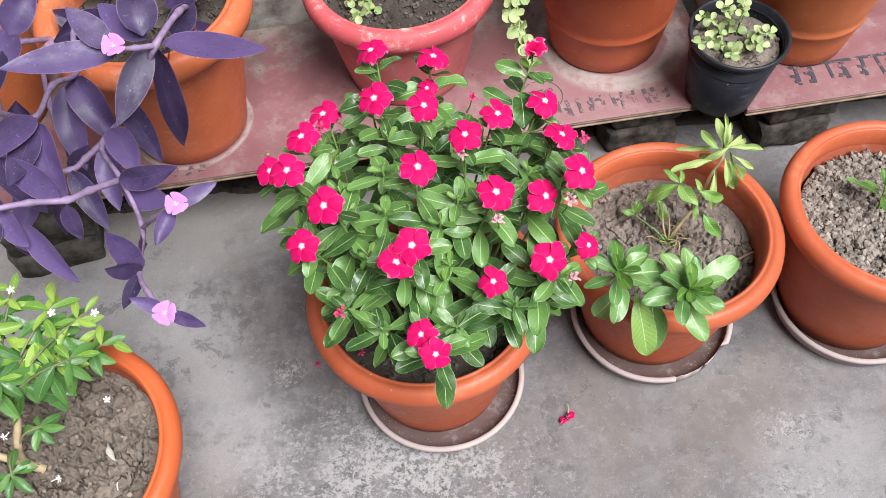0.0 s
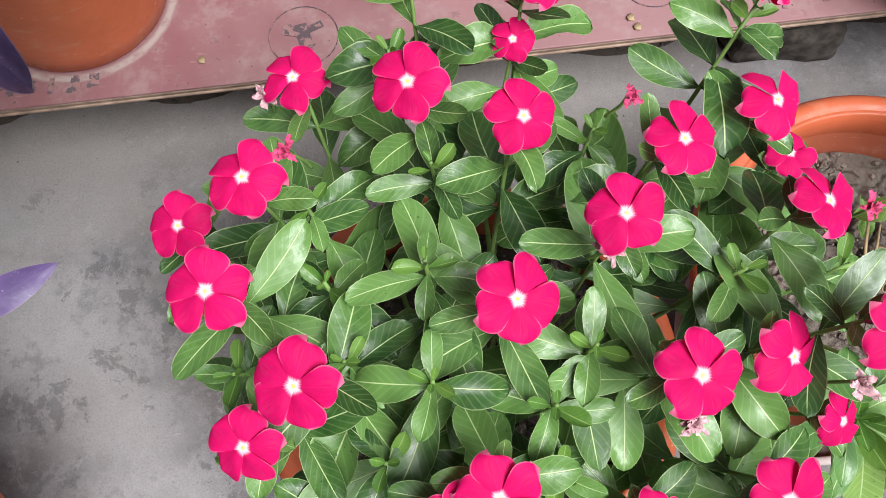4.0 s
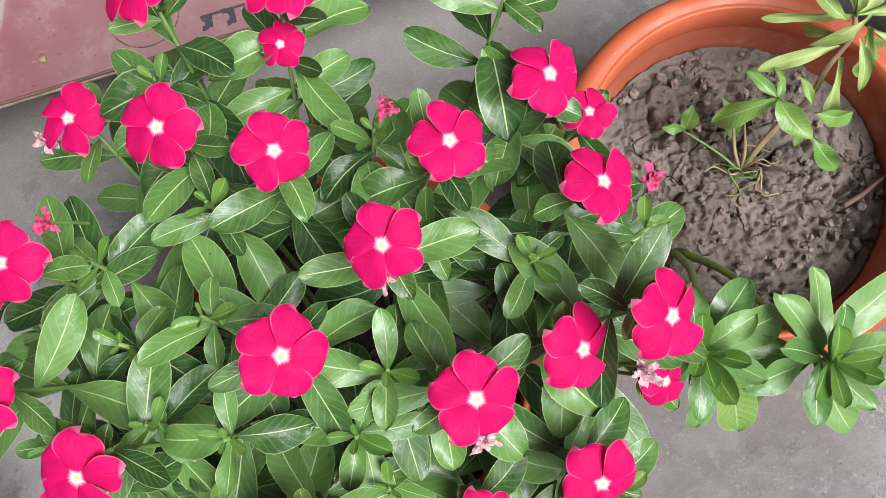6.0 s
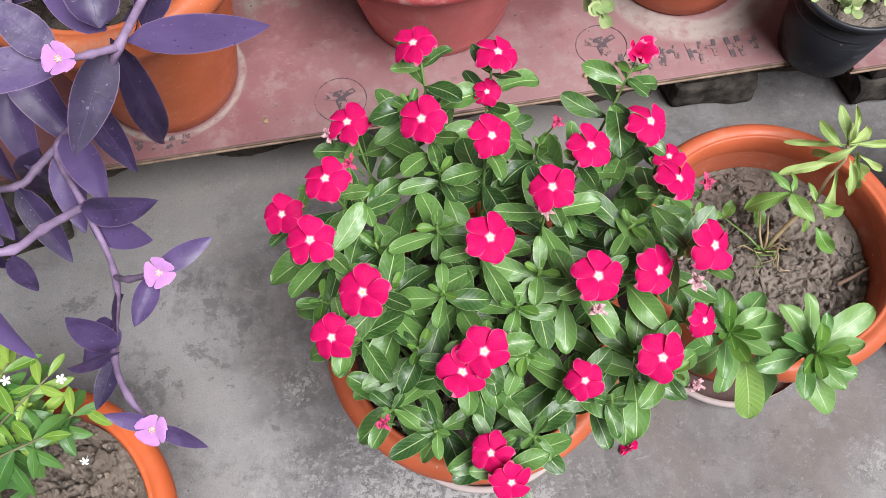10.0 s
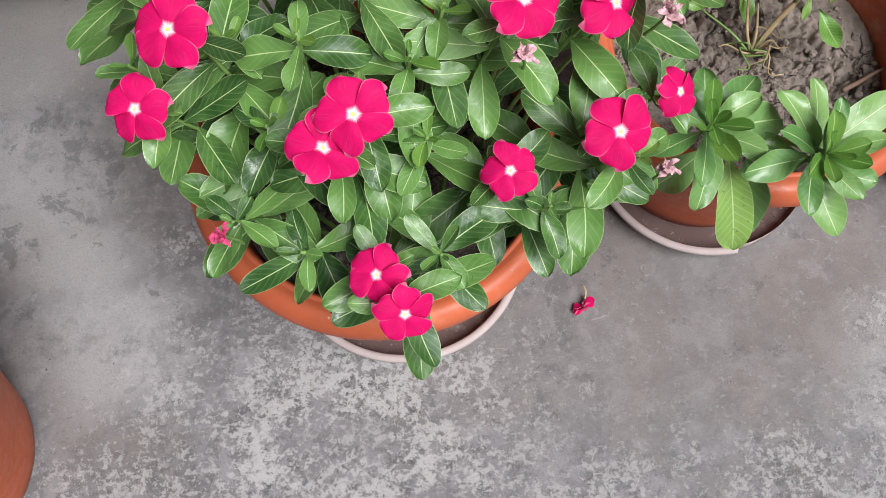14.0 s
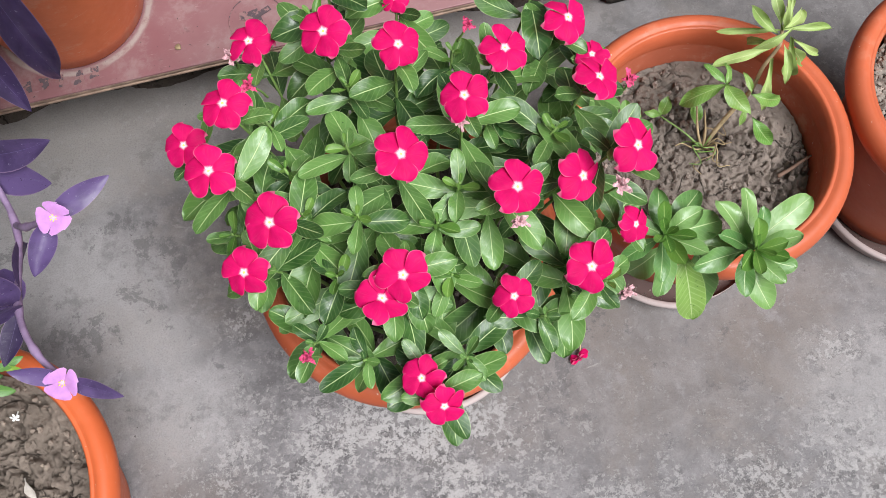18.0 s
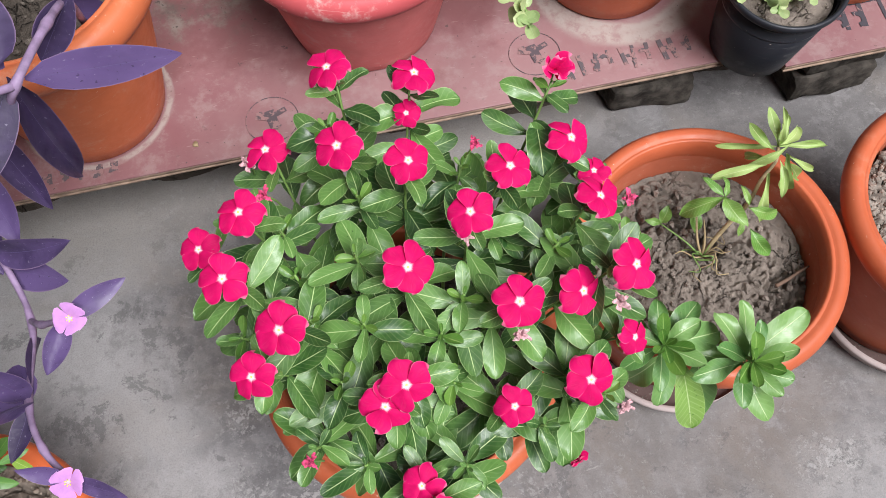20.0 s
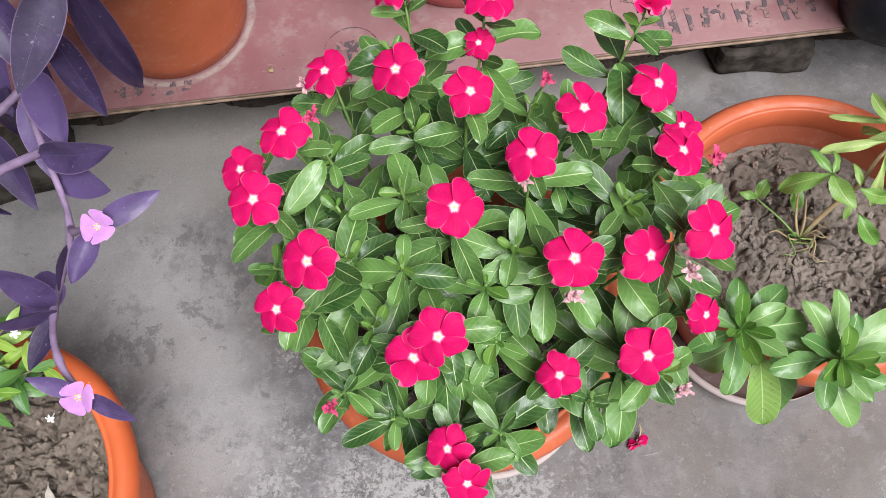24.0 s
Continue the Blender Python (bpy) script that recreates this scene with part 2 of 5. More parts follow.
def leaf(name, dark, light, rib, veins=9.0, rough=0.36, rib_width=0.055, vein_mix=0.10, glow=0.10, dust=0.0, relief=0.08, rim=0.35, spec=0.5, brim=None):
    m = material(name, rough, spec=spec)
    g = Graph(m)
    u, v = g.uv()
    side = g.math("ABSOLUTE", g.math("SUBTRACT", g.math("MULTIPLY", u, 2.0), 1.0))
    mid = g.math("SUBTRACT", 1.0, g.band(side, rib_width * 0.45, rib_width * 1.5))
    mid = g.math("MULTIPLY", mid, g.band(v, 0.85, 1.0, 1.0, 0.2))
    saw = g.math("FRACT", g.math("SUBTRACT", g.math("MULTIPLY", v, veins), g.math("MULTIPLY", side, 2.2)))
    vein = g.math("SUBTRACT", 1.0, g.band(g.math("ABSOLUTE", g.math("SUBTRACT", saw, 0.5)), 0.03, 0.16))
    r = g.math("FRACT", g.math("ADD", g.random(), g.t.nodes.new("ShaderNodeNewGeometry").outputs["Random Per Island"]))
    own = g.t.nodes.new("ShaderNodeVectorMath")
    own.operation = "ADD"
    g.put(own.inputs[0], g.scaled(g.coords("UV"), (0.42, 1.0, 1.0)))
    g.put(own.inputs[1], g.math("MULTIPLY", r, 53.0))
    p = own.outputs[0]
    blot = g.noise(p, 3.0, 5, 0.6)
    c = g.mix(g.band(g.math("ADD", g.math("MULTIPLY", blot, 0.6), g.math("MULTIPLY", r, 0.55)), 0.25, 0.85), dark, light)
    c = g.mix(g.math("MULTIPLY", vein, vein_mix), c, rib)
    c = g.mix(g.math("MULTIPLY", mid, 0.85), c, rib)
    edge = g.math("MULTIPLY", g.band(side, 0.93, 1.0), rim)
    c = g.mix(edge, c, brim or rib)
    # small scars and specks
    c = g.mix(g.math("MULTIPLY", g.band(g.noise(p, 26.0, 2, 0.5), 0.66, 0.73), g.band(g.math("FRACT", g.math("MULTIPLY", r, 7.0)), 0.3, 0.9, 0.15, 0.75)), c, tuple(x * 0.45 for x in dark))
    if dust:
        c = g.mix(g.math("MULTIPLY", g.band(g.noise(p, 19.0, 5, 0.6), 0.64, 0.70), dust), c, (0.36, 0.33, 0.44))
        c = g.mix(g.math("MULTIPLY", g.band(g.noise(g.scaled(p, (3.0, 1.0, 1.0)), 7.0, 9, 0.75, 0.8), 0.60, 0.70), dust * 0.7), c, (0.27, 0.24, 0.34))
    g.colour(c)
    g.rough(g.band(g.noise(p, 4.0, 4), 0.35, 0.65, rough - 0.06, rough + 0.20))
    g.bump(g.math("ADD", g.math("MULTIPLY", mid, -0.8), g.math("ADD", g.math("MULTIPLY", vein, -relief), g.math("MULTIPLY", g.noise(p, 7, 3), 0.9))), 0.25, 0.002)
    g.through_light(tuple(min(1, v * 1.7) for v in light), glow)
    return m


def petal_paint(name, deep, edge, heart, heart_size=0.10):
    m = material(name, 0.6, spec=0.08)
    g = Graph(m)
    u, v = g.uv()
    p = g.coords()
    c = g.mix(g.band(g.noise(p, 2.5, 4), 0.35, 0.7), deep, tuple(x * 0.86 for x in deep))
    c = g.mix(g.band(v, 0.95, 1.0, 0.0, 0.85), c, edge)
    brink = g.math("ABSOLUTE", g.math("SUBTRACT", g.math("MULTIPLY", u, 2.0), 1.0))
    c = g.mix(g.math("MULTIPLY", g.band(brink, 0.90, 1.0, 0.0, 0.5), g.band(v, 0.3, 0.6)), c, edge)
    streak = g.noise(g.scaled(g.coords("UV"), (26, 2, 1)), 1.0, 2)
    c = g.mix(g.math("MULTIPLY", g.band(streak, 0.5, 0.75), 0.06), c, edge)
    lim = g.math("ADD", heart_size, g.math("MULTIPLY", g.math("SUBTRACT", streak, 0.5), 0.12))
    c = g.mix(g.band(g.math("SUBTRACT", v, lim), -0.05, 0.10), heart, c)
    c = g.tint(c, 0.5, 1.0, g.math("ADD", 0.9, g.math("MULTIPLY", g.random(), 0.14)))
    g.colour(c)
    g.bump(streak, 0.15, 0.001)
    g.through_light(deep, 0.2)
    return m


def plain(name, colour, rough=0.6, spread=0.2, scale=20.0, spec=0.4, relief=0.15, islands=False):
    m = material(name, rough, spec=spec)
    g = Graph(m)
    p = g.coords()
    n = g.noise(p, scale, 5, 0.6)
    c = g.mix(g.band(n, 0.3, 0.7), tuple(v * (1 - spread) for v in colour), tuple(min(1, v * (1 + spread)) for v in colour))
    rnd_out = g.t.nodes.new("ShaderNodeNewGeometry").outputs["Random Per Island"] if islands else g.random()
    c = g.tint(c, 0.5, 1.0, g.math("ADD", 0.7 if islands else 0.9, g.math("MULTIPLY", rnd_out, 0.55 if islands else 0.2)))
    g.colour(c)
    g.bump(g.noise(p, scale * 6, 4), relief, 0.001)
    return m


def painted_board(name, rings=()):
    m = material(name, 0.55, spec=0.35)
    g = Graph(m)
    p = g.coords()
    n1 = g.noise(p, 3.0, 7, 0.58)
    n2 = g.noise(p, 26.0, 9, 0.72)
    n3 = g.noise(g.scaled(p, (2, 14, 1)), 20.0, 4, 0.6)
    sep = g.t.nodes.new("ShaderNodeSeparateXYZ")
    g.put(sep.inputs[0], p)
    c = g.mix(g.band(n1, 0.35, 0.65), (0.205, 0.084, 0.091), (0.262, 0.142, 0.144))
    c = g.mix(g.math("MULTIPLY", g.band(n2, 0.48, 0.68), 0.50), c, (0.31, 0.225, 0.215))
    # deeper red in patches, more of it further in from the front edge
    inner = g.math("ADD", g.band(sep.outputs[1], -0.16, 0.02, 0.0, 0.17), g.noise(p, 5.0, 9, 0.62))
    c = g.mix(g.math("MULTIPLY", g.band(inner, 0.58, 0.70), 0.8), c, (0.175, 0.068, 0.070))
    c = g.mix(g.math("MULTIPLY", g.band(n3, 0.64, 0.72), 0.25), c, (0.45, 0.34, 0.32))
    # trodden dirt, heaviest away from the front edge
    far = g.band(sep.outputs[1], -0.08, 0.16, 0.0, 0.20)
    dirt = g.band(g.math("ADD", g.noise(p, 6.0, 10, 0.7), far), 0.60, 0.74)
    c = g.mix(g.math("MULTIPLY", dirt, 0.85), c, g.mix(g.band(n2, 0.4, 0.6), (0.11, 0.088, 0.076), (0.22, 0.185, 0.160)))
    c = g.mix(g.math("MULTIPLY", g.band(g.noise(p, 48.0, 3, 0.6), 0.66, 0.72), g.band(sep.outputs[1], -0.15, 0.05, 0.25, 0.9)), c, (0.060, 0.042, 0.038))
    for x, y, r, w in rings:
        d = g.t.nodes.new("ShaderNodeVectorMath")
        d.operation = "DISTANCE"
        g.put(d.inputs[0], g.scaled(p, (1, 1, 0)))
        d.inputs[1].default_value = (x, y, 0)
        off = g.math("ABSOLUTE", g.math("SUBTRACT", d.outputs["Value"], r))
        ring = g.math("SUBTRACT", 1.0, g.band(g.math("ADD", off, g.math("MULTIPLY", g.math("SUBTRACT", n2, 0.5), w * 1.6)), w * 0.25, w * 0.75))
        c = g.mix(g.math("MULTIPLY", ring, g.band(n2, 0.38, 0.56, 0.30, 0.95)), c, (0.34, 0.285, 0.255))
    c = g.mix(g.math("MULTIPLY", g.band(g.noise(p, 140, 3), 0.69, 0.74), 0.8), c, (0.07, 0.05, 0.045))
    g.colour(c)
    g.rough(g.band(n2, 0.3, 0.7, 0.42, 0.75))
    g.bump(n2, 0.2, 0.0015)
    return m


def worn_paint(name, colour, flaked=0.55):
    """Stencilled paint that has flaked off in places."""
    m = material(name, 0.7, spec=0.2)
    g = Graph(m)
    p = g.coords()
    flake = g.band(g.noise(p, 60, 6, 0.7, 0.4), flaked, flaked + 0.06)
    g.colour(g.mix(flake, colour, (0.27, 0.155, 0.15)))
    return m


M_FLOOR = concrete("worn grey concrete")
M_WALL = concrete("grey cement render", (0.30, 0.295, 0.285))
M_TERRA = clay("terracotta plastic", (0.475, 0.108, 0.046), (0.54, 0.28, 0.19), 0.22, 0.40)
M_TERRA_BRIGHT = clay("bright orange terracotta plastic", (0.60, 0.126, 0.042), (0.60, 0.28, 0.18), 0.15, 0.40)
M_TERRA_OLD = clay("dusty terracotta", (0.54, 0.155, 0.055), (0.54, 0.32, 0.22), 0.45, 0.5)
M_TERRA_MID = clay("weathered orange terracotta", (0.57, 0.146, 0.058), (0.58, 0.34, 0.24), 0.42, 0.42)
M_TERRA_RED = clay("dull red terracotta", (0.45, 0.100, 0.042), (0.46, 0.22, 0.15), 0.35, 0.42)
M_TERRA_IN = clay("soil-stained inside of terracotta plastic", (0.40, 0.105, 0.055), (0.50, 0.36, 0.28), 0.32, 0.5)
M_PINK_POT = clay("faded pink plastic", (0.58, 0.155, 0.150), (0.58, 0.36, 0.33), 0.45, 0.5)
M_PINK_RIM = clay("chipped pink plastic", (0.54, 0.095, 0.105), (0.62, 0.46, 0.42), 0.9, 0.5)
M_BLACK_POT = clay("black nursery plastic", (0.022, 0.024, 0.031), (0.13, 0.13, 0.13), 0.5, 0.36)
M_SAUCER = clay("greyed clay saucer", (0.41, 0.345, 0.33), (0.48, 0.42, 0.38), 0.6, 0.7)
# brown soil staining, with the shade round the pot foot put into the colour
M_SAUCER_IN = clay("soiled, shade-darkened clay saucer inside", (0.125, 0.080, 0.072), (0.23, 0.205, 0.185), 1.0, 0.8)
M_SOIL = earth("dried cracked soil", (0.262, 0.218, 0.184))
M_SOIL_BROWN = earth("brown cracked clay soil", (0.25, 0.205, 0.168))
# dark pot soil; also colours the sheet that darkens the floor under the boards
M_SOIL_AND_SHADE = earth("dark crumbly soil and shade sheet", (0.085, 0.070, 0.058))
M_CLOD = plain("soil clods", (0.215, 0.180, 0.154), 0.95, 0.35, 60, 0.1, 0.6, True)
M_CLOD_DARK = plain("dark moist crumbs", (0.095, 0.080, 0.068), 0.95, 0.35, 60, 0.1, 0.6, True)
M_CLOD_BROWN = plain("brown dry clods", (0.21, 0.172, 0.140), 0.95, 0.35, 60, 0.1, 0.6, True)
M_CLOD_PALE = plain("pale dry clods", (0.245, 0.212, 0.182), 0.95, 0.4, 90, 0.1, 1.0, True)
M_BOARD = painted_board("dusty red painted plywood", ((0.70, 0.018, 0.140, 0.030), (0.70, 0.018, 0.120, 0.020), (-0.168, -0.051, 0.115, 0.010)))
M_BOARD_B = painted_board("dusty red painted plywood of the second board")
M_PLY = plain("raw plywood edge", (0.31, 0.22, 0.165), 0.8, 0.3, 40, 0.2)
M_INK = worn_paint("worn black stencil paint", (0.06, 0.055, 0.065))
M_LEDGE = plain("pitted old cement", (0.115, 0.102, 0.090), 0.95, 0.6, 14, 0.1, 0.8)
M_INK_WORN = worn_paint("half-worn black print", (0.095, 0.072, 0.080), 0.50)
M_INK_FAINT = worn_paint("rubbed grey stencil paint", (0.105, 0.085, 0.092), 0.49)
# old brick, coloured near black to carry the shade below the boards
M_BRICK = plain("shade-darkened old brick", (0.066, 0.058, 0.050), 0.95, 0.6, 34, 0.1, 1.0)
M_BRICK_DARK = plain("dark old brick", (0.068, 0.062, 0.052), 0.95, 0.55, 26, 0.1, 0.7)
M_LEAF = leaf("glossy periwinkle leaf", (0.017, 0.062, 0.012), (0.112, 0.236, 0.053), (0.48, 0.62, 0.28), 8, 0.36, 0.034, 0.09, 0.06, 0.0, 0.05, 0.55, 0.52)
M_LEAF_YOUNG = leaf("young periwinkle leaf", (0.060, 0.158, 0.022), (0.120, 0.240, 0.040), (0.28, 0.42, 0.12), 8, 0.36)
M_LEAF_BRIGHT = leaf("broad seedling leaf", (0.068, 0.178, 0.042), (0.178, 0.318, 0.096), (0.48, 0.60, 0.30), 10, 0.34, 0.035, 0.08)
M_LEAF_PALE = leaf("pale-veined yellowing leaf", (0.10, 0.24, 0.040), (0.19, 0.32, 0.070), (0.42, 0.54, 0.24), 12, 0.34, 0.035, 0.26)
M_LEAF_DULL = leaf("curled dull green leaf", (0.20, 0.32, 0.075), (0.36, 0.47, 0.160), (0.50, 0.58, 0.28), 6, 0.5, 0.05, 0.05)
M_LEAF_LIME = leaf("lime green shrub leaf", (0.11, 0.24, 0.030), (0.26, 0.39, 0.062), (0.38, 0.50, 0.16), 8, 0.4, 0.05, 0.08)
M_LEAF_SHRUB = leaf("dark green shrub leaf", (0.045, 0.13, 0.030), (0.09, 0.21, 0.045), (0.16, 0.30, 0.07), 8, 0.36, 0.05, 0.15)
M_LEAF_PURPLE = leaf("dark purple fleshy leaf", (0.024, 0.015, 0.046), (0.098, 0.063, 0.165), (0.100, 0.078, 0.175), 3, 0.44, 0.012, 0.0, 0.05, 0.32, 0.0, 0.6, 0.34, (0.26, 0.17, 0.28))
M_LEAF_SUCC = leaf("pale green succulent leaf", (0.24, 0.34, 0.13), (0.41, 0.48, 0.22), (0.43, 0.49, 0.26), 2, 0.45, 0.02, 0.0)
M_STEM = plain("pale green stem", (0.16, 0.27, 0.07), 0.5, 0.25, 30)
M_STEM_DRY = plain("woody dry stem", (0.33, 0.25, 0.14), 0.8, 0.3, 40)
M_STEM_WOODY = plain("greenish brown twig", (0.15, 0.15, 0.075), 0.7, 0.3, 40)
M_TWIG = plain("reddish brown twig", (0.16, 0.10, 0.07), 0.8, 0.3, 40)
M_STEM_PALE = plain("pale tan bark", (0.42, 0.33, 0.20), 0.75, 0.25, 40)
M_STEM_PURPLE = plain("dusty mauve stem", (0.23, 0.16, 0.26), 0.55, 0.3, 40)
M_PETAL = petal_paint("crimson pink petal", (0.67, 0.006, 0.125), (0.82, 0.22, 0.36), (0.95, 0.82, 0.92), 0.085)
M_EYE = plain("yellow flower eye", (0.72, 0.66, 0.16), 0.6, 0.1, 80)
M_WILT = plain("wilted pink petal", (0.52, 0.30, 0.32), 0.8, 0.45, 260)
M_WILT_RED = plain("crumpled crimson petal", (0.50, 0.045, 0.13), 0.75, 0.6, 300)
M_LILAC = petal_paint("lilac pink petal", (0.62, 0.30, 0.66), (0.72, 0.42, 0.76), (0.80, 0.55, 0.82), 0.1)
M_STRAW = plain("bleached dry leaf", (0.36, 0.33, 0.29), 0.8, 0.25, 60)
M_WHITE = plain("white petal", (0.82, 0.82, 0.78), 0.6, 0.05, 60)


# ---- mesh helpers ----
def mesh_of(bm, name, mat, smooth=True):
    me = bpy.data.meshes.new(name)
    bm.to_mesh(me)
    bm.free()
    for f in me.polygons:
        f.use_smooth = smooth
    for mt in (mat if isinstance(mat, (list, tuple)) else [mat]):
        me.materials.append(mt)
    return me


def part(name, bm, mat, parent=None, label="", smooth=True, at=None):
    """One mesh object from a bmesh (or a ready mesh), under a thing or a part."""
    me = bm if isinstance(bm, bpy.types.Mesh) else mesh_of(bm, name, mat, smooth)
    ob = new(name, me)
    if parent:
        ob.parent = parent
    if at is not None:
        ob.matrix_basis = at
    if label:
        ob["label"] = label
    return ob


def thing(name, label, category, group="", at=(0, 0, 0), kind=""):
    ob = new(name)
    ob.empty_display_size = 0.05
    ob.location = at
    return tagged(ob, label, category, group, kind)


def lathe(profile, segs=72, bm=None, wobble=0.0):
    bm = bm or bmesh.new()
    rings = []
    for r, z in profile:
        if r < 1e-6:
            rings.append([bm.verts.new((0, 0, z))])
        else:
            rings.append([bm.verts.new((r * (1 + wobble * noise.noise((math.cos(a) * 1.3, math.sin(a) * 1.3, z * 6))) * math.cos(a), r * (1 + wobble * noise.noise((math.cos(a) * 1.3, math.sin(a) * 1.3, z * 6))) * math.sin(a), z))
                          for a in (2 * math.pi * i / segs for i in range(segs))])
    for a, b in zip(rings, rings[1:]):
        for i in range(segs):
            j = (i + 1) % segs
            if len(a) == 1 and len(b) == 1:
                continue
            if len(a) == 1:
                bm.faces.new((a[0], b[j], b[i]))
            elif len(b) == 1:
                bm.faces.new((a[i], a[j], b[0]))
            else:
                bm.faces.new((a[i], a[j], b[j], b[i]))
    return bm


def box(bm, size, at=(0, 0, 0), bevel=0.004, rot=0.0):
    geo = bmesh.ops.create_cube(bm, size=1.0)
    bmesh.ops.scale(bm, verts=geo["verts"], vec=size)
    if bevel:
        edges = list({e for v in geo["verts"] for e in v.link_edges})
        geo["verts"] = list({v for f in bmesh.ops.bevel(bm, geom=edges, offset=bevel, segments=2, affect="EDGES", profile=0.5)["faces"] for v in f.verts})
    bmesh.ops.transform(bm, matrix=Matrix.Translation(at) @ Matrix.Rotation(rot, 4, "Z"), verts=geo["verts"])
    return bm


def curve_points(pts, steps=6):
    """A smooth line through the points (Catmull-Rom)."""
    P = [Vector(p) for p in pts]
    P = [P[0] * 2 - P[1]] + P + [P[-1] * 2 - P[-2]]
    out = []
    for i in range(1, len(P) - 2):
        a, b, c, d = P[i - 1:i + 3]
        for k in range(steps):
            t = k / steps
            out.append(0.5 * (2 * b + (c - a) * t + (2 * a - 5 * b + 4 * c - d) * t * t + (3 * b - a - 3 * c + d) * t ** 3))
    out.append(P[-2])
    return out


def tube(line, r0, r1, segs=7, bm=None, joints=()):
    bm = bm or bmesh.new()
    rings, n = [], len(line)
    side = Vector((0.3, 0.2, 0.9)).cross(line[1] - line[0]).normalized()
    for i, p in enumerate(line):
        d = (line[min(i + 1, n - 1)] - line[max(i - 1, 0)]).normalized()
        side = (side - d * side.dot(d)).normalized()
        up = d.cross(side)
        r = r0 + (r1 - r0) * i / (n - 1)
        if i in joints:
            r *= 1.35
        rings.append([bm.verts.new(p + r * (math.cos(a) * side + math.sin(a) * up)) for a in (2 * math.pi * k / segs for k in range(segs))])
    for a, b in zip(rings, rings[1:]):
        for k in range(segs):
            bm.faces.new((a[k], a[(k + 1) % segs], b[(k + 1) % segs], b[k]))
    bm.faces.new(rings[0][::-1])
    bm.faces.new(rings[-1])
    return bm


def blade(length=1.0, width=0.42, a=0.9, b=0.45, fold=0.25, arch=0.2, wave=0.02, rows=11, cols=7, seed=0, curl=0.0, stalk=0.06):
    """A leaf along +Y with its face to +Z. a, b shape the outline, fold lifts the sides, arch bends it down."""
    rnd = random.Random(seed)
    bm = bmesh.new()
    uvl = bm.loops.layers.uv.new("UVMap")
    peak = (a / (a + b)) ** a * (b / (a + b)) ** b
    ph, side = rnd.random() * 6, rnd.uniform(-0.05, 0.05)
    grid, at_uv = [], {}
    for i in range(rows):
        v = 1 - (1 - i / (rows - 1)) ** 1.45
        s = max(0.0, (v - stalk) / (1 - stalk))
        w = 0.5 * width * (s ** a) * ((1 - s) ** b) / peak if 0 < s < 1 else 0.0
        w = max(w, 0.010 if v < 0.5 else 0.0)
        ang = arch * v * v
        row = []
        for j in range(cols):
            u = 2 * j / (cols - 1) - 1
            cu = curl * abs(u)
            x = u * w * (1 - 0.4 * curl * abs(u)) + side * math.sin(v * math.pi)
            z = fold * abs(u) ** 1.6 * w + curl * w * abs(u) ** 2 + wave * math.sin(ph + 9 * v + 2 * u) * abs(u) - arch * v * v * 0.8
            y = v * (1 - 0.25 * arch * v)
            vert = bm.verts.new((x * length, y * length, z * length))
            at_uv[vert] = (j / (cols - 1), v)
            row.append(vert)
        grid.append(row)
    for r0, r1 in zip(grid, grid[1:]):
        for j in range(cols - 1):
            f = bm.faces.new((r0[j], r0[j + 1], r1[j + 1], r1[j]))
            for lp in f.loops:
                lp[uvl].uv = at_uv[lp.vert]
    return bm


def aim(at, way, up=(0, 0, 1), size=1.0, roll=0.0):
    """A pose with +Y along way and +Z as near to up as can be."""
    y = Vector(way).normalized()
    z = Vector(up)
    z = z - y * z.dot(y)
    if z.length < 1e-4:
        z = Vector((1, 0, 0)) - y * y.x
    z.normalize()
    x = y.cross(z)
    m = Matrix((x, y, z)).transposed()
    return Matrix.LocRotScale(Vector(at), (m @ Matrix.Rotation(roll, 3, "Y")).to_quaternion(), Vector((size,) * 3))


# ---- the ground ----
bm = bmesh.new()
bmesh.ops.create_grid(bm, x_segments=40, y_segments=40, size=60.0)
ground = part("ground", bm, M_FLOOR)
tagged(ground, "worn grey concrete yard floor with dark stains and pale flakes", "floor", kind="structure")

# ---- an unseen plain wall, added close behind the boards to block light from the back ----
bm = bmesh.new()
box(bm, (6.0, 0.2, 2.4), (0, 0, 1.2), 0.01)
wall = part("wall_back", bm, M_WALL, at=pose(0.0, 1.03, 0, 0, 0, 5.7))
tagged(wall, "unseen grey cement wall added behind the boards to block light", "wall", kind="structure")

# ---- boards on bricks ----
BOARD_TOP, TURN_B = 0.165, radians(5.7)


def on_board(s, d, z=BOARD_TOP):
    """s metres along the front edge from the middle of the plan, d metres behind it."""
    return Vector((s * math.cos(TURN_B) - d * math.sin(TURN_B), 0.420 + s * math.sin(TURN_B) + d * math.cos(TURN_B), z))


def plywood(name, s0, s1, d0, d1, label, paint):
    ob = thing(name, label, "board", "boards on bricks", on_board((s0 + s1) / 2, (d0 + d1) / 2, 0))
    ob.rotation_euler = (0, 0, TURN_B)
    w, d = s1 - s0, d1 - d0
    b = bmesh.new()
    box(b, (w, d, 0.004), (0, 0, BOARD_TOP - 0.002), 0.0015)
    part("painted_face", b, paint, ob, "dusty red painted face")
    for k in range(3):
        b = bmesh.new()
        box(b, (w - 0.002 * (k % 2), d - 0.003 * (k % 2) - 0.001, 0.0042), (0, 0, BOARD_TOP - 0.0065 - 0.0045 * k), 0.001)
        part("ply", b, M_PLY, ob, "raw plywood layer")
    return ob


plywood("plywood_board", -1.15, 0.600, 0.0, 0.392, "long dusty red plywood board with worn stencil, on bricks", M_BOARD)
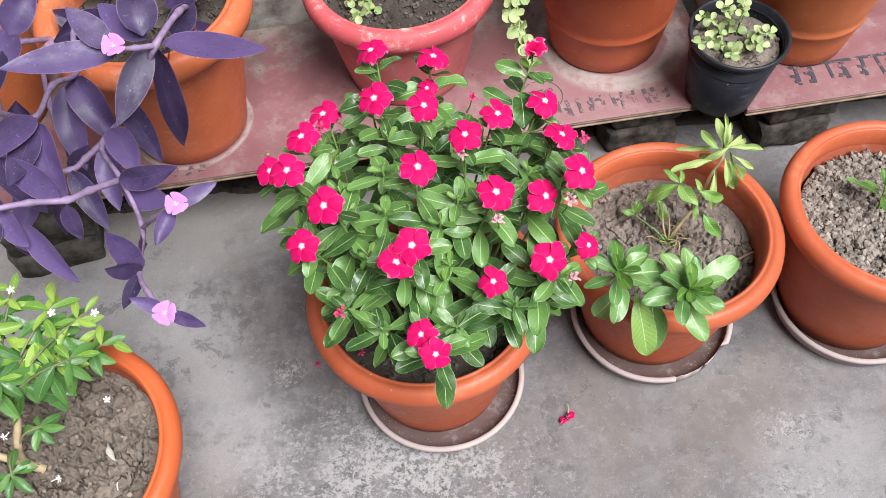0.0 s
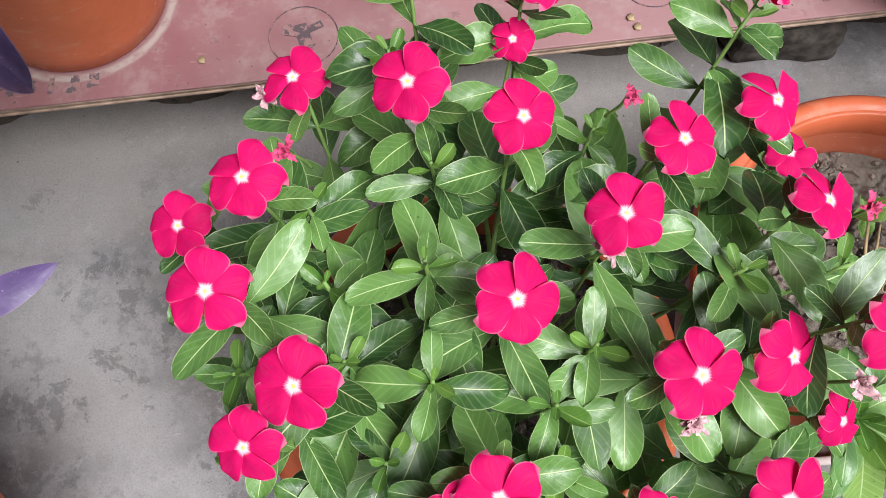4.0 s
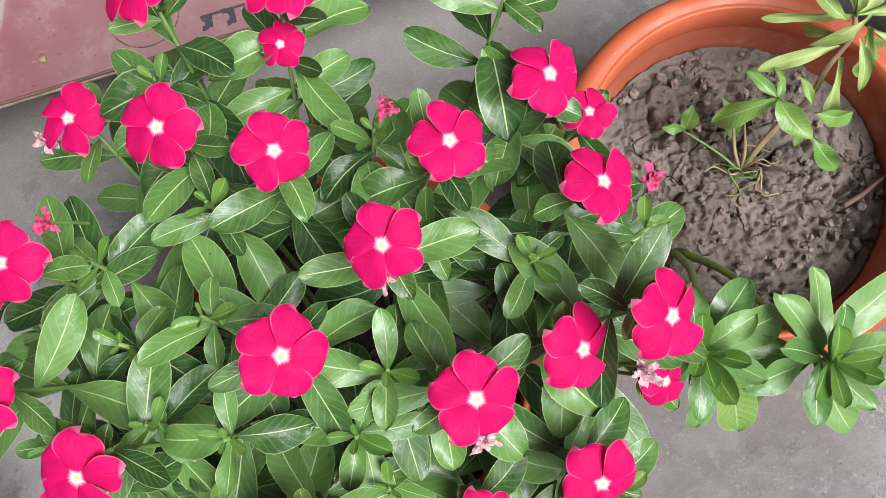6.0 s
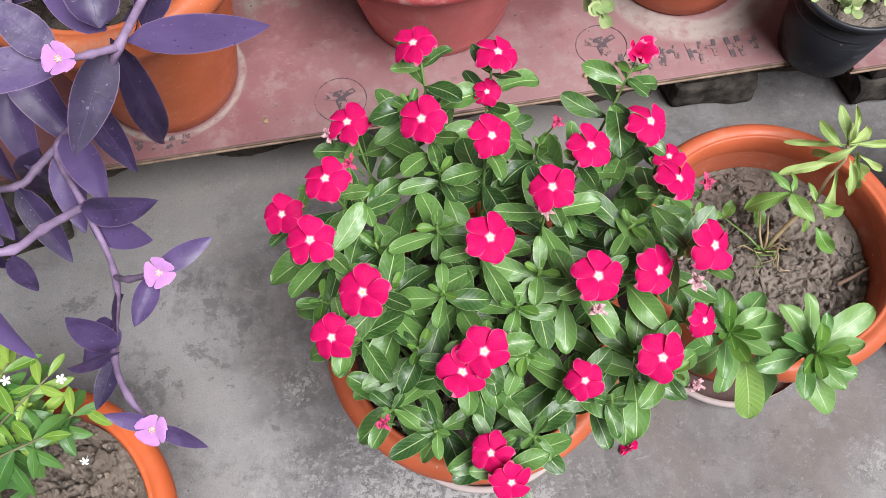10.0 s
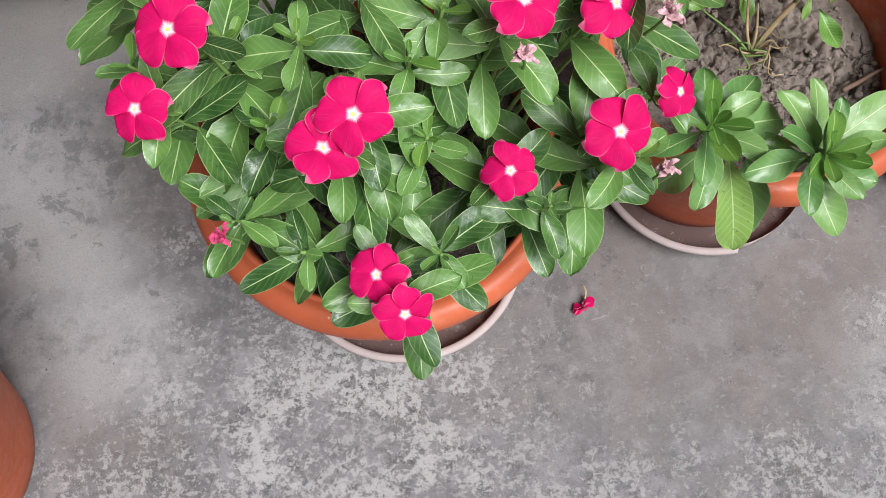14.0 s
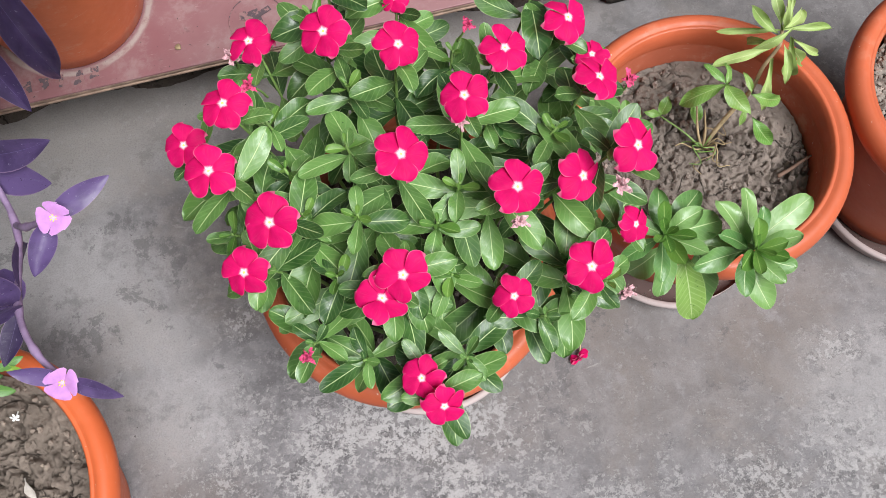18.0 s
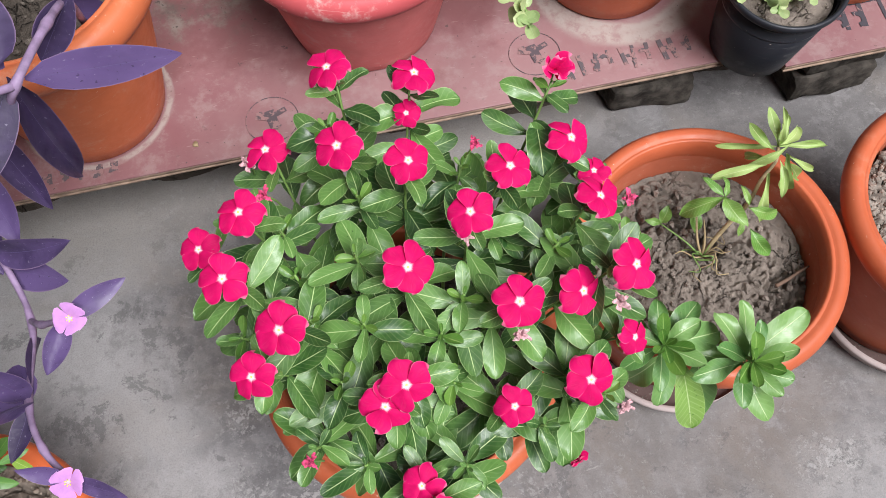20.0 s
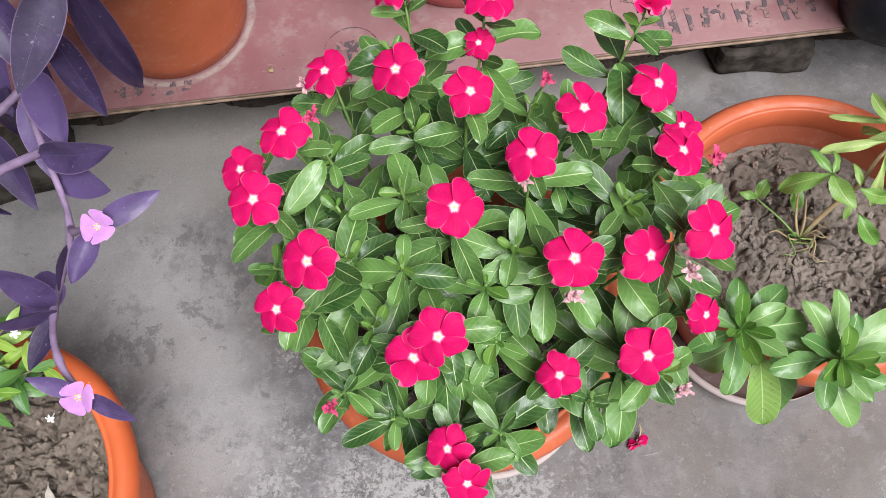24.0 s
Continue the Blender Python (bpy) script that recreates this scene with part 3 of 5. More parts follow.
plywood("plywood_board", 0.628, 1.50, -0.034, 0.44, "second dusty red plywood board with black stencil, on bricks", M_BOARD_B)


def brick_pile(s, d, w, n, label, turn=0.0, mat=M_BRICK):
    ob = thing("brick_pile", label, "bricks", "bricks under the boards", on_board(s, d, 0))
    top = BOARD_TOP - 0.0195
    h = top / n
    for k in range(n):
        b = bmesh.new()
        box(b, (w, 0.11, h - 0.003), (0, 0, 0), 0.008)
        bmesh.ops.subdivide_edges(b, edges=b.edges[:], cuts=4, use_grid_fill=True)
        for v in b.verts:
            v.co += 0.009 * noise.noise_vector(v.co * 17 + Vector((s * 9, k * 3, 0))) + 0.005 * noise.noise_vector(v.co * 55)
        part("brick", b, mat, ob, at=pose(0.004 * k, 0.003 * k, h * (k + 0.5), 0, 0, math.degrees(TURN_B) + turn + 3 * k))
    return ob


brick_pile(0.455, 0.090, 0.145, 2, "two shade-darkened old bricks stacked under the board end")
brick_pile(0.765, 0.045, 0.15, 2, "two shade-darkened old bricks stacked under the second board")
brick_pile(-0.75, 0.01, 0.17, 2, "two dark bricks stacked under the long board", 8, M_BRICK_DARK)
# rough old cement behind the long board
b = bmesh.new()
V = {}
for i in range(181):
    for j in range(15):
        q = on_board(-1.3 + 1.9 * i / 180, 0.395 + 0.110 * max(0, j - 2) / 12, 0)
        w = q * 30
        hole = noise.voronoi(q * 16)[0][0]
        q.z = 0.155 + 0.012 * noise.fractal(q * 18, 0.8, 2.1, 4) - 0.03 * max(0.0, 0.22 - hole) * (noise.noise(q * 5) > 0.05)
        if j < 2:
            q.z = 0.0 if j == 0 else 0.12
        q.y += 0.006 * noise.noise(w)
        V[i, j] = b.verts.new(q)
for i in range(180):
    for j in range(14):
        b.faces.new((V[i, j], V[i + 1, j], V[i + 1, j + 1], V[i, j + 1]))
tagged(part("cement_ledge", b, M_LEDGE), "rough pitted grey cement ledge behind the long board", "ledge", kind="structure")
# dark uneven sheet on the floor, standing in for the shade under the boards
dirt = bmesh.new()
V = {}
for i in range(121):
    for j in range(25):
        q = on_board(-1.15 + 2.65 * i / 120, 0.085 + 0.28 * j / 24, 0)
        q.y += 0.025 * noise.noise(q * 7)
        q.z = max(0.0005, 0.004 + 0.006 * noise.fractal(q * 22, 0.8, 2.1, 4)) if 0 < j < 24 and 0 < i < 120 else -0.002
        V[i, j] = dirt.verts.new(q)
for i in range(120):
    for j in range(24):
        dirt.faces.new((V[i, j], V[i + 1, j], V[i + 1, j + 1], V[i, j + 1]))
tagged(part("dirt", dirt, M_SOIL_AND_SHADE), "dark sheet on the floor standing in for shade under the boards", "dirt", kind="stuff")
brick_pile(1.35, 0.08, 0.22, 2, "two shade-darkened bricks under the far board end")


# ---- pots ----
def pot_profile(R, H, base, lip=0.032, wall=0.006, ring=0.0):
    """Outside from the base up, over the lip, and down the inside."""
    body = R - lip * 0.72
    z1 = H - lip * 1.25
    pts = [(0, 0), (base - 0.006, 0), (base, 0.005)]
    for k in range(1, 9):
        t = k / 9
        pts.append((base + (body - base) * t ** 0.92, 0.005 + (z1 - 0.005) * t))
        if ring and k == 3:
            r, z = pts[-1]
            pts += [(r + 0.003, z + 0.004), (r + 0.003, z + 0.009), (r + 0.001, z + 0.013)]
    out = [(body, z1), (body + lip * 0.25, z1 + lip * 0.06), (R - lip * 0.12, z1 + lip * 0.2), (R - lip * 0.02, z1 + lip * 0.42), (R, z1 + lip * 0.65), (R - lip * 0.05, z1 + lip * 0.92),
           (R - lip * 0.2, z1 + lip * 1.13), (R - lip * 0.40, H), (R - lip * 0.62, H - lip * 0.03), (R - lip * 0.70, H - lip * 0.10), (R - lip * 0.74, H - lip * 0.10), (R - lip * 0.80, H - lip * 0.06), (R - lip * 0.88, H - lip * 0.12), (R - lip * 0.92, H - lip * 0.3), (R - lip * 0.96, H - lip * 0.36)]
    inner = [(body - wall, z1), (base + (body - base) * 0.5 - wall, z1 * 0.5), (base - wall, 0.012), (0, 0.012)]
    return pts + out + inner


def plant_pot(x, y, z, R, H, base, mat, label, group="", lip=0.032, ring=0.0, rim_mat=None, tilt=(0, 0)):
    prof = pot_profile(R, H, base, lip, ring=ring)
    ob = thing("plant_pot", label, "plant pot", group, (x, y, z))
    ob.rotation_euler = (radians(tilt[0]), radians(tilt[1]), random.uniform(0, 6))
    k = next(i for i, p in enumerate(prof) if p[1] > H - lip * 1.22)
    part("body", lathe(prof[:k + 1] + [(prof[k][0] - 0.012, prof[k][1])], wobble=0.004), mat, ob)
    part("rim", lathe(prof[k:-3], wobble=0.004), rim_mat or mat, ob, "rolled rim")
    part("inner_wall", lathe(prof[-4:], wobble=0.004), M_TERRA_IN, ob, "soil-stained inner wall")
    return ob


def saucer(x, y, R, H, label, broken=None):
    """A shallow dish; broken names the stretch, in degrees, where its rolled edge has come off."""
    ob = thing("pot_saucer", label, "saucer", "saucers", (x, y, 0.0015))
    bm = lathe([(0, 0), (R * 0.90, 0), (R * 0.93, 0.003), (R - 0.003, H - 0.010), (R, H - 0.005), (R - 0.001, H - 0.001), (R - 0.004, H), (R - 0.008, H), (R - 0.010, H - 0.004)], 120, wobble=0.008)
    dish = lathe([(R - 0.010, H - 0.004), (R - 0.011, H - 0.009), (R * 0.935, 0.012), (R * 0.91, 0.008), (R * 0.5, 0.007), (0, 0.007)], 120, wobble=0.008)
    if broken:
        for v in bm.verts[:] + dish.verts[:]:
            a = math.degrees(math.atan2(v.co.y, v.co.x))
            r = math.hypot(v.co.x, v.co.y)
            if broken[0] < a < broken[1] and r > R * 0.92:
                k = (R - 0.011) / r if r > R - 0.011 else 1.0
                v.co = Vector((v.co.x * k, v.co.y * k, min(v.co.z, H * 0.72 + 0.003 * noise.noise((a * 0.2, 0, 0)))))
    part("rim", bm, M_SAUCER, ob, "greyed clay rim")
    part("dish", dish, M_SAUCER_IN, ob, "soil-stained inside, darkened for shade")
    rnd = random.Random(int(R * 1e5))
    V, F = [], []
    for n in range(110):
        a, r = rnd.uniform(-2.6, 0.9), R * rnd.uniform(0.78, 0.91)
        q, h = rnd.uniform(0.0007, 0.0022), rnd.uniform(0.4, 0.9)
        c = Vector((r * math.cos(a), r * math.sin(a), 0.0085))
        V += [c + Vector((q * math.cos(t + n) * rnd.uniform(0.7, 1.3), q * math.sin(t + n), -0.001)) for t in (0, 1.57, 3.14, 4.71)] + [c + Vector((q * 0.2, 0, q * h))]
        o = 5 * n
        F += [(o, o + 1, o + 4), (o + 1, o + 2, o + 4), (o + 2, o + 3, o + 4), (o + 3, o, o + 4)]
    me = bpy.data.meshes.new("grit")
    me.from_pydata(V, [], F)
    me.materials.append(M_CLOD)
    tagged(part("grit", me, None, ob), "crumbs of washed-out soil", kind="stuff")
    return ob


def soil(x, y, z, R, mat, label, rough=0.006, clods=0, clod_size=(0.004, 0.010), seed=1, low=0.0, clod_mat=M_CLOD):
    ob = thing("potting_soil", label, "soil", "", (x, y, z), "stuff")
    bm = bmesh.new()
    rings, segs = (96, 288) if seed in (2, 3, 4) else (40, 120)
    prev = [bm.verts.new((0, 0, 0))]
    for i in range(1, rings + 1):
        r = R * i / rings
        ring = []
        for k in range(segs):
            a = 2 * math.pi * k / segs
            p = Vector((r * math.cos(a), r * math.sin(a), 0))
            q = p + Vector((seed * 3.1, seed * 1.7, 0))
            w = q + 0.006 * noise.noise_vector(q * 60)
            crumbly = max(0.0, min(1.0, 0.55 + 1.6 * noise.noise(q * 8)))
            h = noise.fractal(q * 13, 0.9, 2.1, 4) * 0.7
            # crumbs of two sizes with deep gaps between them
            for sc, amp in ((62, 1.25), (125, 0.75)):
                near, at = noise.voronoi(w * sc)
                edge = min(1.0, (near[1] - near[0]) / 0.35)
                h += amp * crumbly * (edge * (0.55 + 0.6 * noise.cell(at[0] * 3.7)) - 0.45)
            # dried plates parted by cracks elsewhere
            near = noise.voronoi(w * 26)[0]
            crack = max(0.0, 1 - (near[1] - near[0]) / 0.07)
            h -= 1.9 * crack * max(0.0, min(1.0, 0.5 + 2.2 * noise.noise(q * 10 + Vector((4, 0, 0)))))
            h += noise.noise(q * 170) * 0.35
            p.z = h * rough * 0.75 * (1 - 0.5 * (r / R) ** 6) - low * (r / R) ** 3
            ring.append(bm.verts.new(p))
        for k in range(segs):
            j = (k + 1) % segs
            if i == 1:
                bm.faces.new((prev[0], ring[k], ring[j]))
            else:
                bm.faces.new((prev[k], ring[k], ring[j], prev[j]))
        prev = ring
    part("soil_surface", bm, mat, ob)
    if clods:
        rnd = random.Random(seed)
        V, F, shapes = [], [], []
        for sub_n in (1, 2):
            base = bmesh.new()
            bmesh.ops.create_icosphere(base, subdivisions=sub_n, radius=1.0)
            shapes.append(([v.co.copy() for v in base.verts], [[v.index for v in f.verts] for f in base.faces]))
            base.free()
        for n in range(clods):
            a, r = rnd.random() * 2 * math.pi, R * 0.98 * math.sqrt(rnd.random())
            u = rnd.random() ** 2.4
            s = clod_size[0] * 0.5 + (clod_size[1] - clod_size[0] * 0.5) * u
            bv, bf = shapes[1 if u > 0.12 else 0]
            c = Vector((r * math.cos(a), r * math.sin(a), s * 0.35))
            turn = Euler((rnd.uniform(0, 6), rnd.uniform(0, 6), rnd.uniform(0, 6))).to_matrix()
            sq = Vector((rnd.uniform(0.7, 1.3), rnd.uniform(0.7, 1.2), rnd.uniform(0.75, 1.05)))
            o = len(V)
            for v in bv:
                w = v * (1 + 0.5 * noise.noise(v * 1.5 + Vector((n * 3.7, 0, 0))) + 0.45 * noise.noise(v * 3.0 + Vector((0, n * 2.3, 0))) + 0.25 * noise.noise(v * 7.0 + Vector((0, 0, n * 1.9))))
                w = turn @ Vector((w.x * sq.x, w.y * sq.y, w.z * sq.z))
                V.append(c + w * s)
            F += [[i + o for i in f] for f in bf]
        me = bpy.data.meshes.new("clods")
        me.from_pydata(V, [], F)
        me.materials.append(clod_mat)
        part("clods", me, None, ob, "loose crumbs of dry soil")
    return ob


RIM = "terracotta pots on saucers"
saucer(0.007, 0.002, 0.1475, 0.036, "greyed clay saucer under the flowering periwinkle pot")
plant_pot(-0.004, 0.015, 0.0095, 0.186, 0.298, 0.116, M_TERRA, "terracotta plastic pot holding the red periwinkle", RIM)
soil(-0.004, 0.015, 0.255, 0.150, M_SOIL_AND_SHADE, "dark crumbly soil and shade sheet under the red periwinkle", 0.006, 500, (0.002, 0.006), seed=1, clod_mat=M_CLOD_DARK)

saucer(0.398, 0.100, 0.1470, 0.036, "greyed clay saucer with a broken rim under the seedling pot", (-82, -34))
plant_pot(0.394, 0.116, 0.0095, 0.184, 0.272, 0.119, M_TERRA, "terracotta plastic pot with bare cracked soil", RIM)
soil(0.394, 0.116, 0.212, 0.147, M_SOIL, "dry grey cracked soil in a terracotta pot", 0.0150, 420, (0.0014, 0.0050), seed=2)

saucer(0.768, 0.106, 0.1455, 0.036, "greyed clay saucer under the clod-filled pot")
plant_pot(0.761, 0.118, 0.0095, 0.182, 0.288, 0.119, M_TERRA, "terracotta plastic pot filled with loose clods", RIM)
soil(0.761, 0.118, 0.246, 0.144, M_SOIL, "loose grey clods of dry soil in a pot", 0.0085, 4000, (0.0018, 0.0075), seed=3, clod_mat=M_CLOD_PALE)

plant_pot(-0.567, -0.207, 0.0, 0.199, 0.282, 0.12, M_TERRA_BRIGHT, "large terracotta pot with a lime-leaved shrub")
soil(-0.567, -0.207, 0.238, 0.166, M_SOIL_BROWN, "dry cracked brown soil under the lime-leaved shrub", 0.0185, 520, (0.0014, 0.0046), seed=4, clod_mat=M_CLOD_BROWN)

BACK = "pots on the boards"
plant_pot(-0.455, 0.52, BOARD_TOP, 0.186, 0.318, 0.108, M_TERRA_MID, "dusty terracotta pot holding the purple trailing plant", BACK, 0.042)
soil(-0.455, 0.52, BOARD_TOP + 0.265, 0.142, M_SOIL_AND_SHADE, "dark soil under the purple trailing plant", 0.006, 300, (0.002, 0.005), seed=5, clod_mat=M_CLOD_DARK)
plant_pot(-0.022, 0.640, BOARD_TOP, 0.183, 0.238, 0.118, M_PINK_POT, "faded pink plastic pot with a chipped rim", BACK, 0.036, rim_mat=M_PINK_RIM)
soil(-0.022, 0.640, BOARD_TOP + 0.198, 0.146, M_SOIL_AND_SHADE, "dark crumbly soil and shade sheet in the pink pot", 0.006, 500, (0.002, 0.005), seed=6, clod_mat=M_CLOD_DARK)
plant_pot(0.386, 0.682, BOARD_TOP, 0.172, 0.285, 0.112, M_TERRA_RED, "dusty terracotta pot standing in a dust ring", BACK, 0.03, ring=1)
soil(0.386, 0.682, BOARD_TOP + 0.25, 0.140, M_SOIL_AND_SHADE, "dark soil in a dusty terracotta pot", 0.006, 80, seed=7)
plant_pot(0.768, 0.652, BOARD_TOP, 0.168, 0.285, 0.102, M_TERRA_OLD, "faded orange terracotta pot on the second board", BACK, 0.03, ring=1)
soil(0.768, 0.652, BOARD_TOP + 0.25, 0.136, M_SOIL_AND_SHADE, "dark soil in a faded orange pot", 0.006, 80, seed=8)
plant_pot(-0.87, 0.60, BOARD_TOP, 0.18, 0.30, 0.115, M_TERRA_OLD, "dusty terracotta pot at the board's far end", BACK, 0.032)
soil(-0.87, 0.60, BOARD_TOP + 0.26, 0.146, M_SOIL_AND_SHADE, "dark soil in the far terracotta pot", 0.006, 80, seed=9)

# a black nursery pot astride the gap between the boards
black = thing("nursery_pot", "small black plastic nursery pot astride the board gap", "plant pot", "", (0.583, 0.500, BOARD_TOP))
black.rotation_euler = (radians(3), radians(1), 0)
b_prof = [(0, 0), (0.060, 0), (0.065, 0.004), (0.069, 0.03), (0.0695, 0.034), (0.085, 0.150), (0.088, 0.152), (0.091, 0.157), (0.091, 0.164), (0.088, 0.167), (0.084, 0.164), (0.081, 0.12), (0.066, 0.01), (0, 0.01)]
part("body", lathe(b_prof[:6] + [(0.080, 0.150)]), M_BLACK_POT, black)
part("rim", lathe(b_prof[5:]), M_BLACK_POT, black, "rolled black rim")
soil(0.583, 0.4955, BOARD_TOP + 0.135, 0.0805, M_SOIL, "dry soil in the black nursery pot", 0.004, 60, (0.003, 0.006), seed=11)


# ---- periwinkle ----
def leaf_set(name, mat, n, **kw):
    return [mesh_of(blade(seed=i * 7 + 3, **{k: (v[0] + (v[1] - v[0]) * ((i * 37 % n) / max(1, n - 1)) if isinstance(v, tuple) else v) for k, v in kw.items()}), name, mat) for i in range(n)]


LEAVES = leaf_set("leaf", M_LEAF, 12, width=(0.35, 0.45), a=0.80, b=0.54, fold=(0.05, 0.45), arch=(-0.04, 0.45), wave=(0.01, 0.06), stalk=0.03)
LEAVES_YOUNG = leaf_set("young_leaf", M_LEAF_YOUNG, 4, width=(0.36, 0.46), fold=(0.3, 0.6), arch=(-0.05, 0.2), wave=(0.01, 0.02), rows=8, cols=5)


def petal_mesh(mat, name="petal", width=1.02, skew=0.16, cup=0.10, n=13, m=7):
    """A broad petal, oblique at the tip, 1 long along +Y."""
    bm = bmesh.new()
    uvl = bm.loops.layers.uv.new("UVMap")
    grid, at_uv = [], {}
    for i in range(n):
        v = 1 - (1 - i / (n - 1)) ** 1.7
        row = []
        for j in range(m):
            u = 2 * j / (m - 1) - 1
            q = min(1.0, v / 0.64)
            w = 0.5 * width * (0.12 + 0.88 * q ** 1.3 * (1.6 - 0.6 * q) if v < 0.64 else max(0.0, 1 - ((v - 0.64) / 0.36) ** 2) ** 0.5)
            y = v * (1 - skew * u * v * 0.45)
            z = 0.06 * math.sin(v * 3.0) - cup * v * v + 0.07 * u * v - 0.13 * u * u * v + 0.02 * math.sin(7 * v + 3 * u)
            vert = bm.verts.new((u * w + skew * 0.2 * v * v, y, z))
            at_uv[vert] = (j / (m - 1), v)
            row.append(vert)
        grid.append(row)
    for r0, r1 in zip(grid, grid[1:]):
        for j in range(m - 1):
            f = bm.faces.new((r0[j], r0[j + 1], r1[j + 1], r1[j]))
            for lp in f.loops:
                lp[uvl].uv = at_uv[lp.vert]
    return mesh_of(bm, name, mat)


PETALS = [petal_mesh(M_PETAL, skew=s, cup=c, width=w) for s, c, w in ((0.12, 0.08, 1.08), (0.16, 0.0, 1.04), (0.10, 0.16, 1.14), (0.14, 0.28, 1.06), (0.18, 0.20, 1.00))]
TUBE = mesh_of(lathe([(0.0, -0.95), (0.05, -0.93), (0.055, -0.4), (0.075, -0.15), (0.06, 0.0), (0.085, 0.035)], 10), "flower", M_WILT_RED)
EYE = mesh_of(lathe([(0.055, 0.045), (0.048, 0.064), (0.022, 0.066), (0, 0.052)], 12), "eye", M_EYE)


def face(at, normal, size, spin):
    """A pose with +Z along normal."""
    q = Vector(normal).normalized().to_track_quat("Z", "Y")
    return Matrix.LocRotScale(Vector(at), q @ Euler((0, 0, spin)).to_quaternion(), Vector((size,) * 3))


def corolla(plant, at, normal, size, rnd, folded=False, petals=5):
    fl = part("flower", TUBE, None, plant, "crimson periwinkle flower with a white eye", at=face(at, normal, size, rnd.uniform(0, 6.3)))
    for k in range(petals):
        lift = rnd.uniform(-0.24, 0.16)
        if folded and k == 2:
            lift = 0.9
        p = part("petal", rnd.choice(PETALS), None, fl, at=Matrix.Rotation(2 * math.pi * k / 5 + rnd.uniform(-0.06, 0.06), 4, "Z") @ Matrix.Translation((0, 0.03, 0.03 + 0.006 * k)) @ Matrix.Rotation(lift, 4, "X") @ Matrix.Rotation(0.26, 4, "Y"))
    part("eye", EYE, None, fl, "pale yellow eye")
    return fl


def crumple(mat, name, size, seed):
    """A wilted flower head of shrivelled, folded petals."""
    rnd = random.Random(seed)
    bm = bmesh.new()
    src = petal_mesh(mat, "shrivelled", 0.6, 0.1, 0.5, 9, 6)
    for k in range(9):
        tmp = src.copy()
        for v in tmp.vertices:
            v.co += 0.26 * noise.noise_vector(v.co * 3.2 + Vector((k * 3.1, seed, 0)))
        tmp.transform(Matrix.Rotation(0.9 * k + rnd.uniform(-0.3, 0.3), 4, "Z") @ Matrix.Rotation(rnd.uniform(0.75, 1.75), 4, "X") @ Matrix.Scale(size * rnd.uniform(1.0, 1.5), 4))
        bm.from_mesh(tmp)
        bpy.data.meshes.remove(tmp)
    return mesh_of(bm, name, mat)


WILTS = [crumple(M_WILT, "wilted_flower", 0.007, s) for s in (1, 5)]
WILTS_RED = [crumple(M_WILT_RED, "wilted_flower", 0.0060, s) for s in (2, 8)]


def stem_line(root, tip, rnd, lift=0.35):
    root, tip = Vector(root), Vector(tip)
    h = tip.z - root.z
    mid = root.lerp(tip, 0.5) + Vector((rnd.uniform(-0.012, 0.012), rnd.uniform(-0.012, 0.012), 0.10 * h))
    low = root.lerp(tip, 0.2) + Vector((0, 0, 0.12 * h))
    return curve_points([root, low, mid, tip], 6)


def leaf_pairs(line, rnd, first, sizes, gap):
    """Opposite pairs down from the tip of a stem: place, way, size, age (0 at the tip)."""
    out, n = [], len(line)
    lengths = [0.0]
    for a, b in zip(line, line[1:]):
        lengths.append(lengths[-1] + (b - a).length)
    total, turn, k, s = lengths[-1], rnd.uniform(0, 3.1), 0, first
    while s < total * 0.80 and k < len(sizes):
        want = total - s
        i = max(1, next((i for i, l in enumerate(lengths) if l >= want), n - 1))
        t = (want - lengths[i - 1]) / max(1e-6, lengths[i] - lengths[i - 1])
        at = line[i - 1].lerp(line[i], t)
        tan = (line[i] - line[i - 1]).normalized()
        a = tan.cross(Vector((0.2, 1, 0.1))).normalized()
        b = tan.cross(a)
        rise = (1.1, 0.65, 0.40, 0.22, 0.10, 0.0, -0.08, -0.15, -0.2)[min(k, 8)]
        for sgn in (1, -1):
            way = (a * math.cos(turn) + b * math.sin(turn)) * sgn
            way.z *= 0.45
            way = way.normalized() + Vector((tan.x * 0.35, tan.y * 0.35, 0)) + Vector((rnd.uniform(-0.25, 0.25), rnd.uniform(-0.25, 0.25), (rise if sizes[k] < 0.03 else rise * 0.6) + rnd.uniform(-0.22, 0.16)))
            out.append((at, way.normalized(), sizes[k] * rnd.uniform(0.80, 1.15), k))
        turn += math.pi / 2 + rnd.uniform(-0.3, 0.3)
        s += (gap if sizes[k] > 0.034 else gap * 0.30) * rnd.uniform(0.7, 1.4)
        k += 1
    return out


# flower heads of the large periwinkle
FLOWERS = [(-0.051, 0.221, 0.605), (0.034, 0.209, 0.597), (-0.129, 0.182, 0.527), (-0.047, 0.130, 0.606), (0.018, 0.097, 0.621), (0.112, 0.088, 0.605), (0.178, 0.122, 0.586),
           (-0.141, 0.069, 0.610), (0.067, 0.031, 0.635), (0.190, 0.048, 0.602), (-0.193, 0.064, 0.552), (-0.151, -0.005, 0.634), (0.007, -0.014, 0.634), (0.202, -0.033, 0.628),
           (0.098, -0.054, 0.626), (0.160, -0.038, 0.590), (-0.107, -0.052, 0.621), (-0.141, -0.076, 0.574), (-0.005, -0.109, 0.608), (-0.025, -0.122, 0.594), (0.216, -0.063, 0.512),
           (0.158, -0.111, 0.559), (0.089, -0.121, 0.534), (-0.003, -0.179, 0.519), (0.013, -0.206, 0.518), (0.208, 0.115, 0.525), (0.022, 0.189, 0.557)]
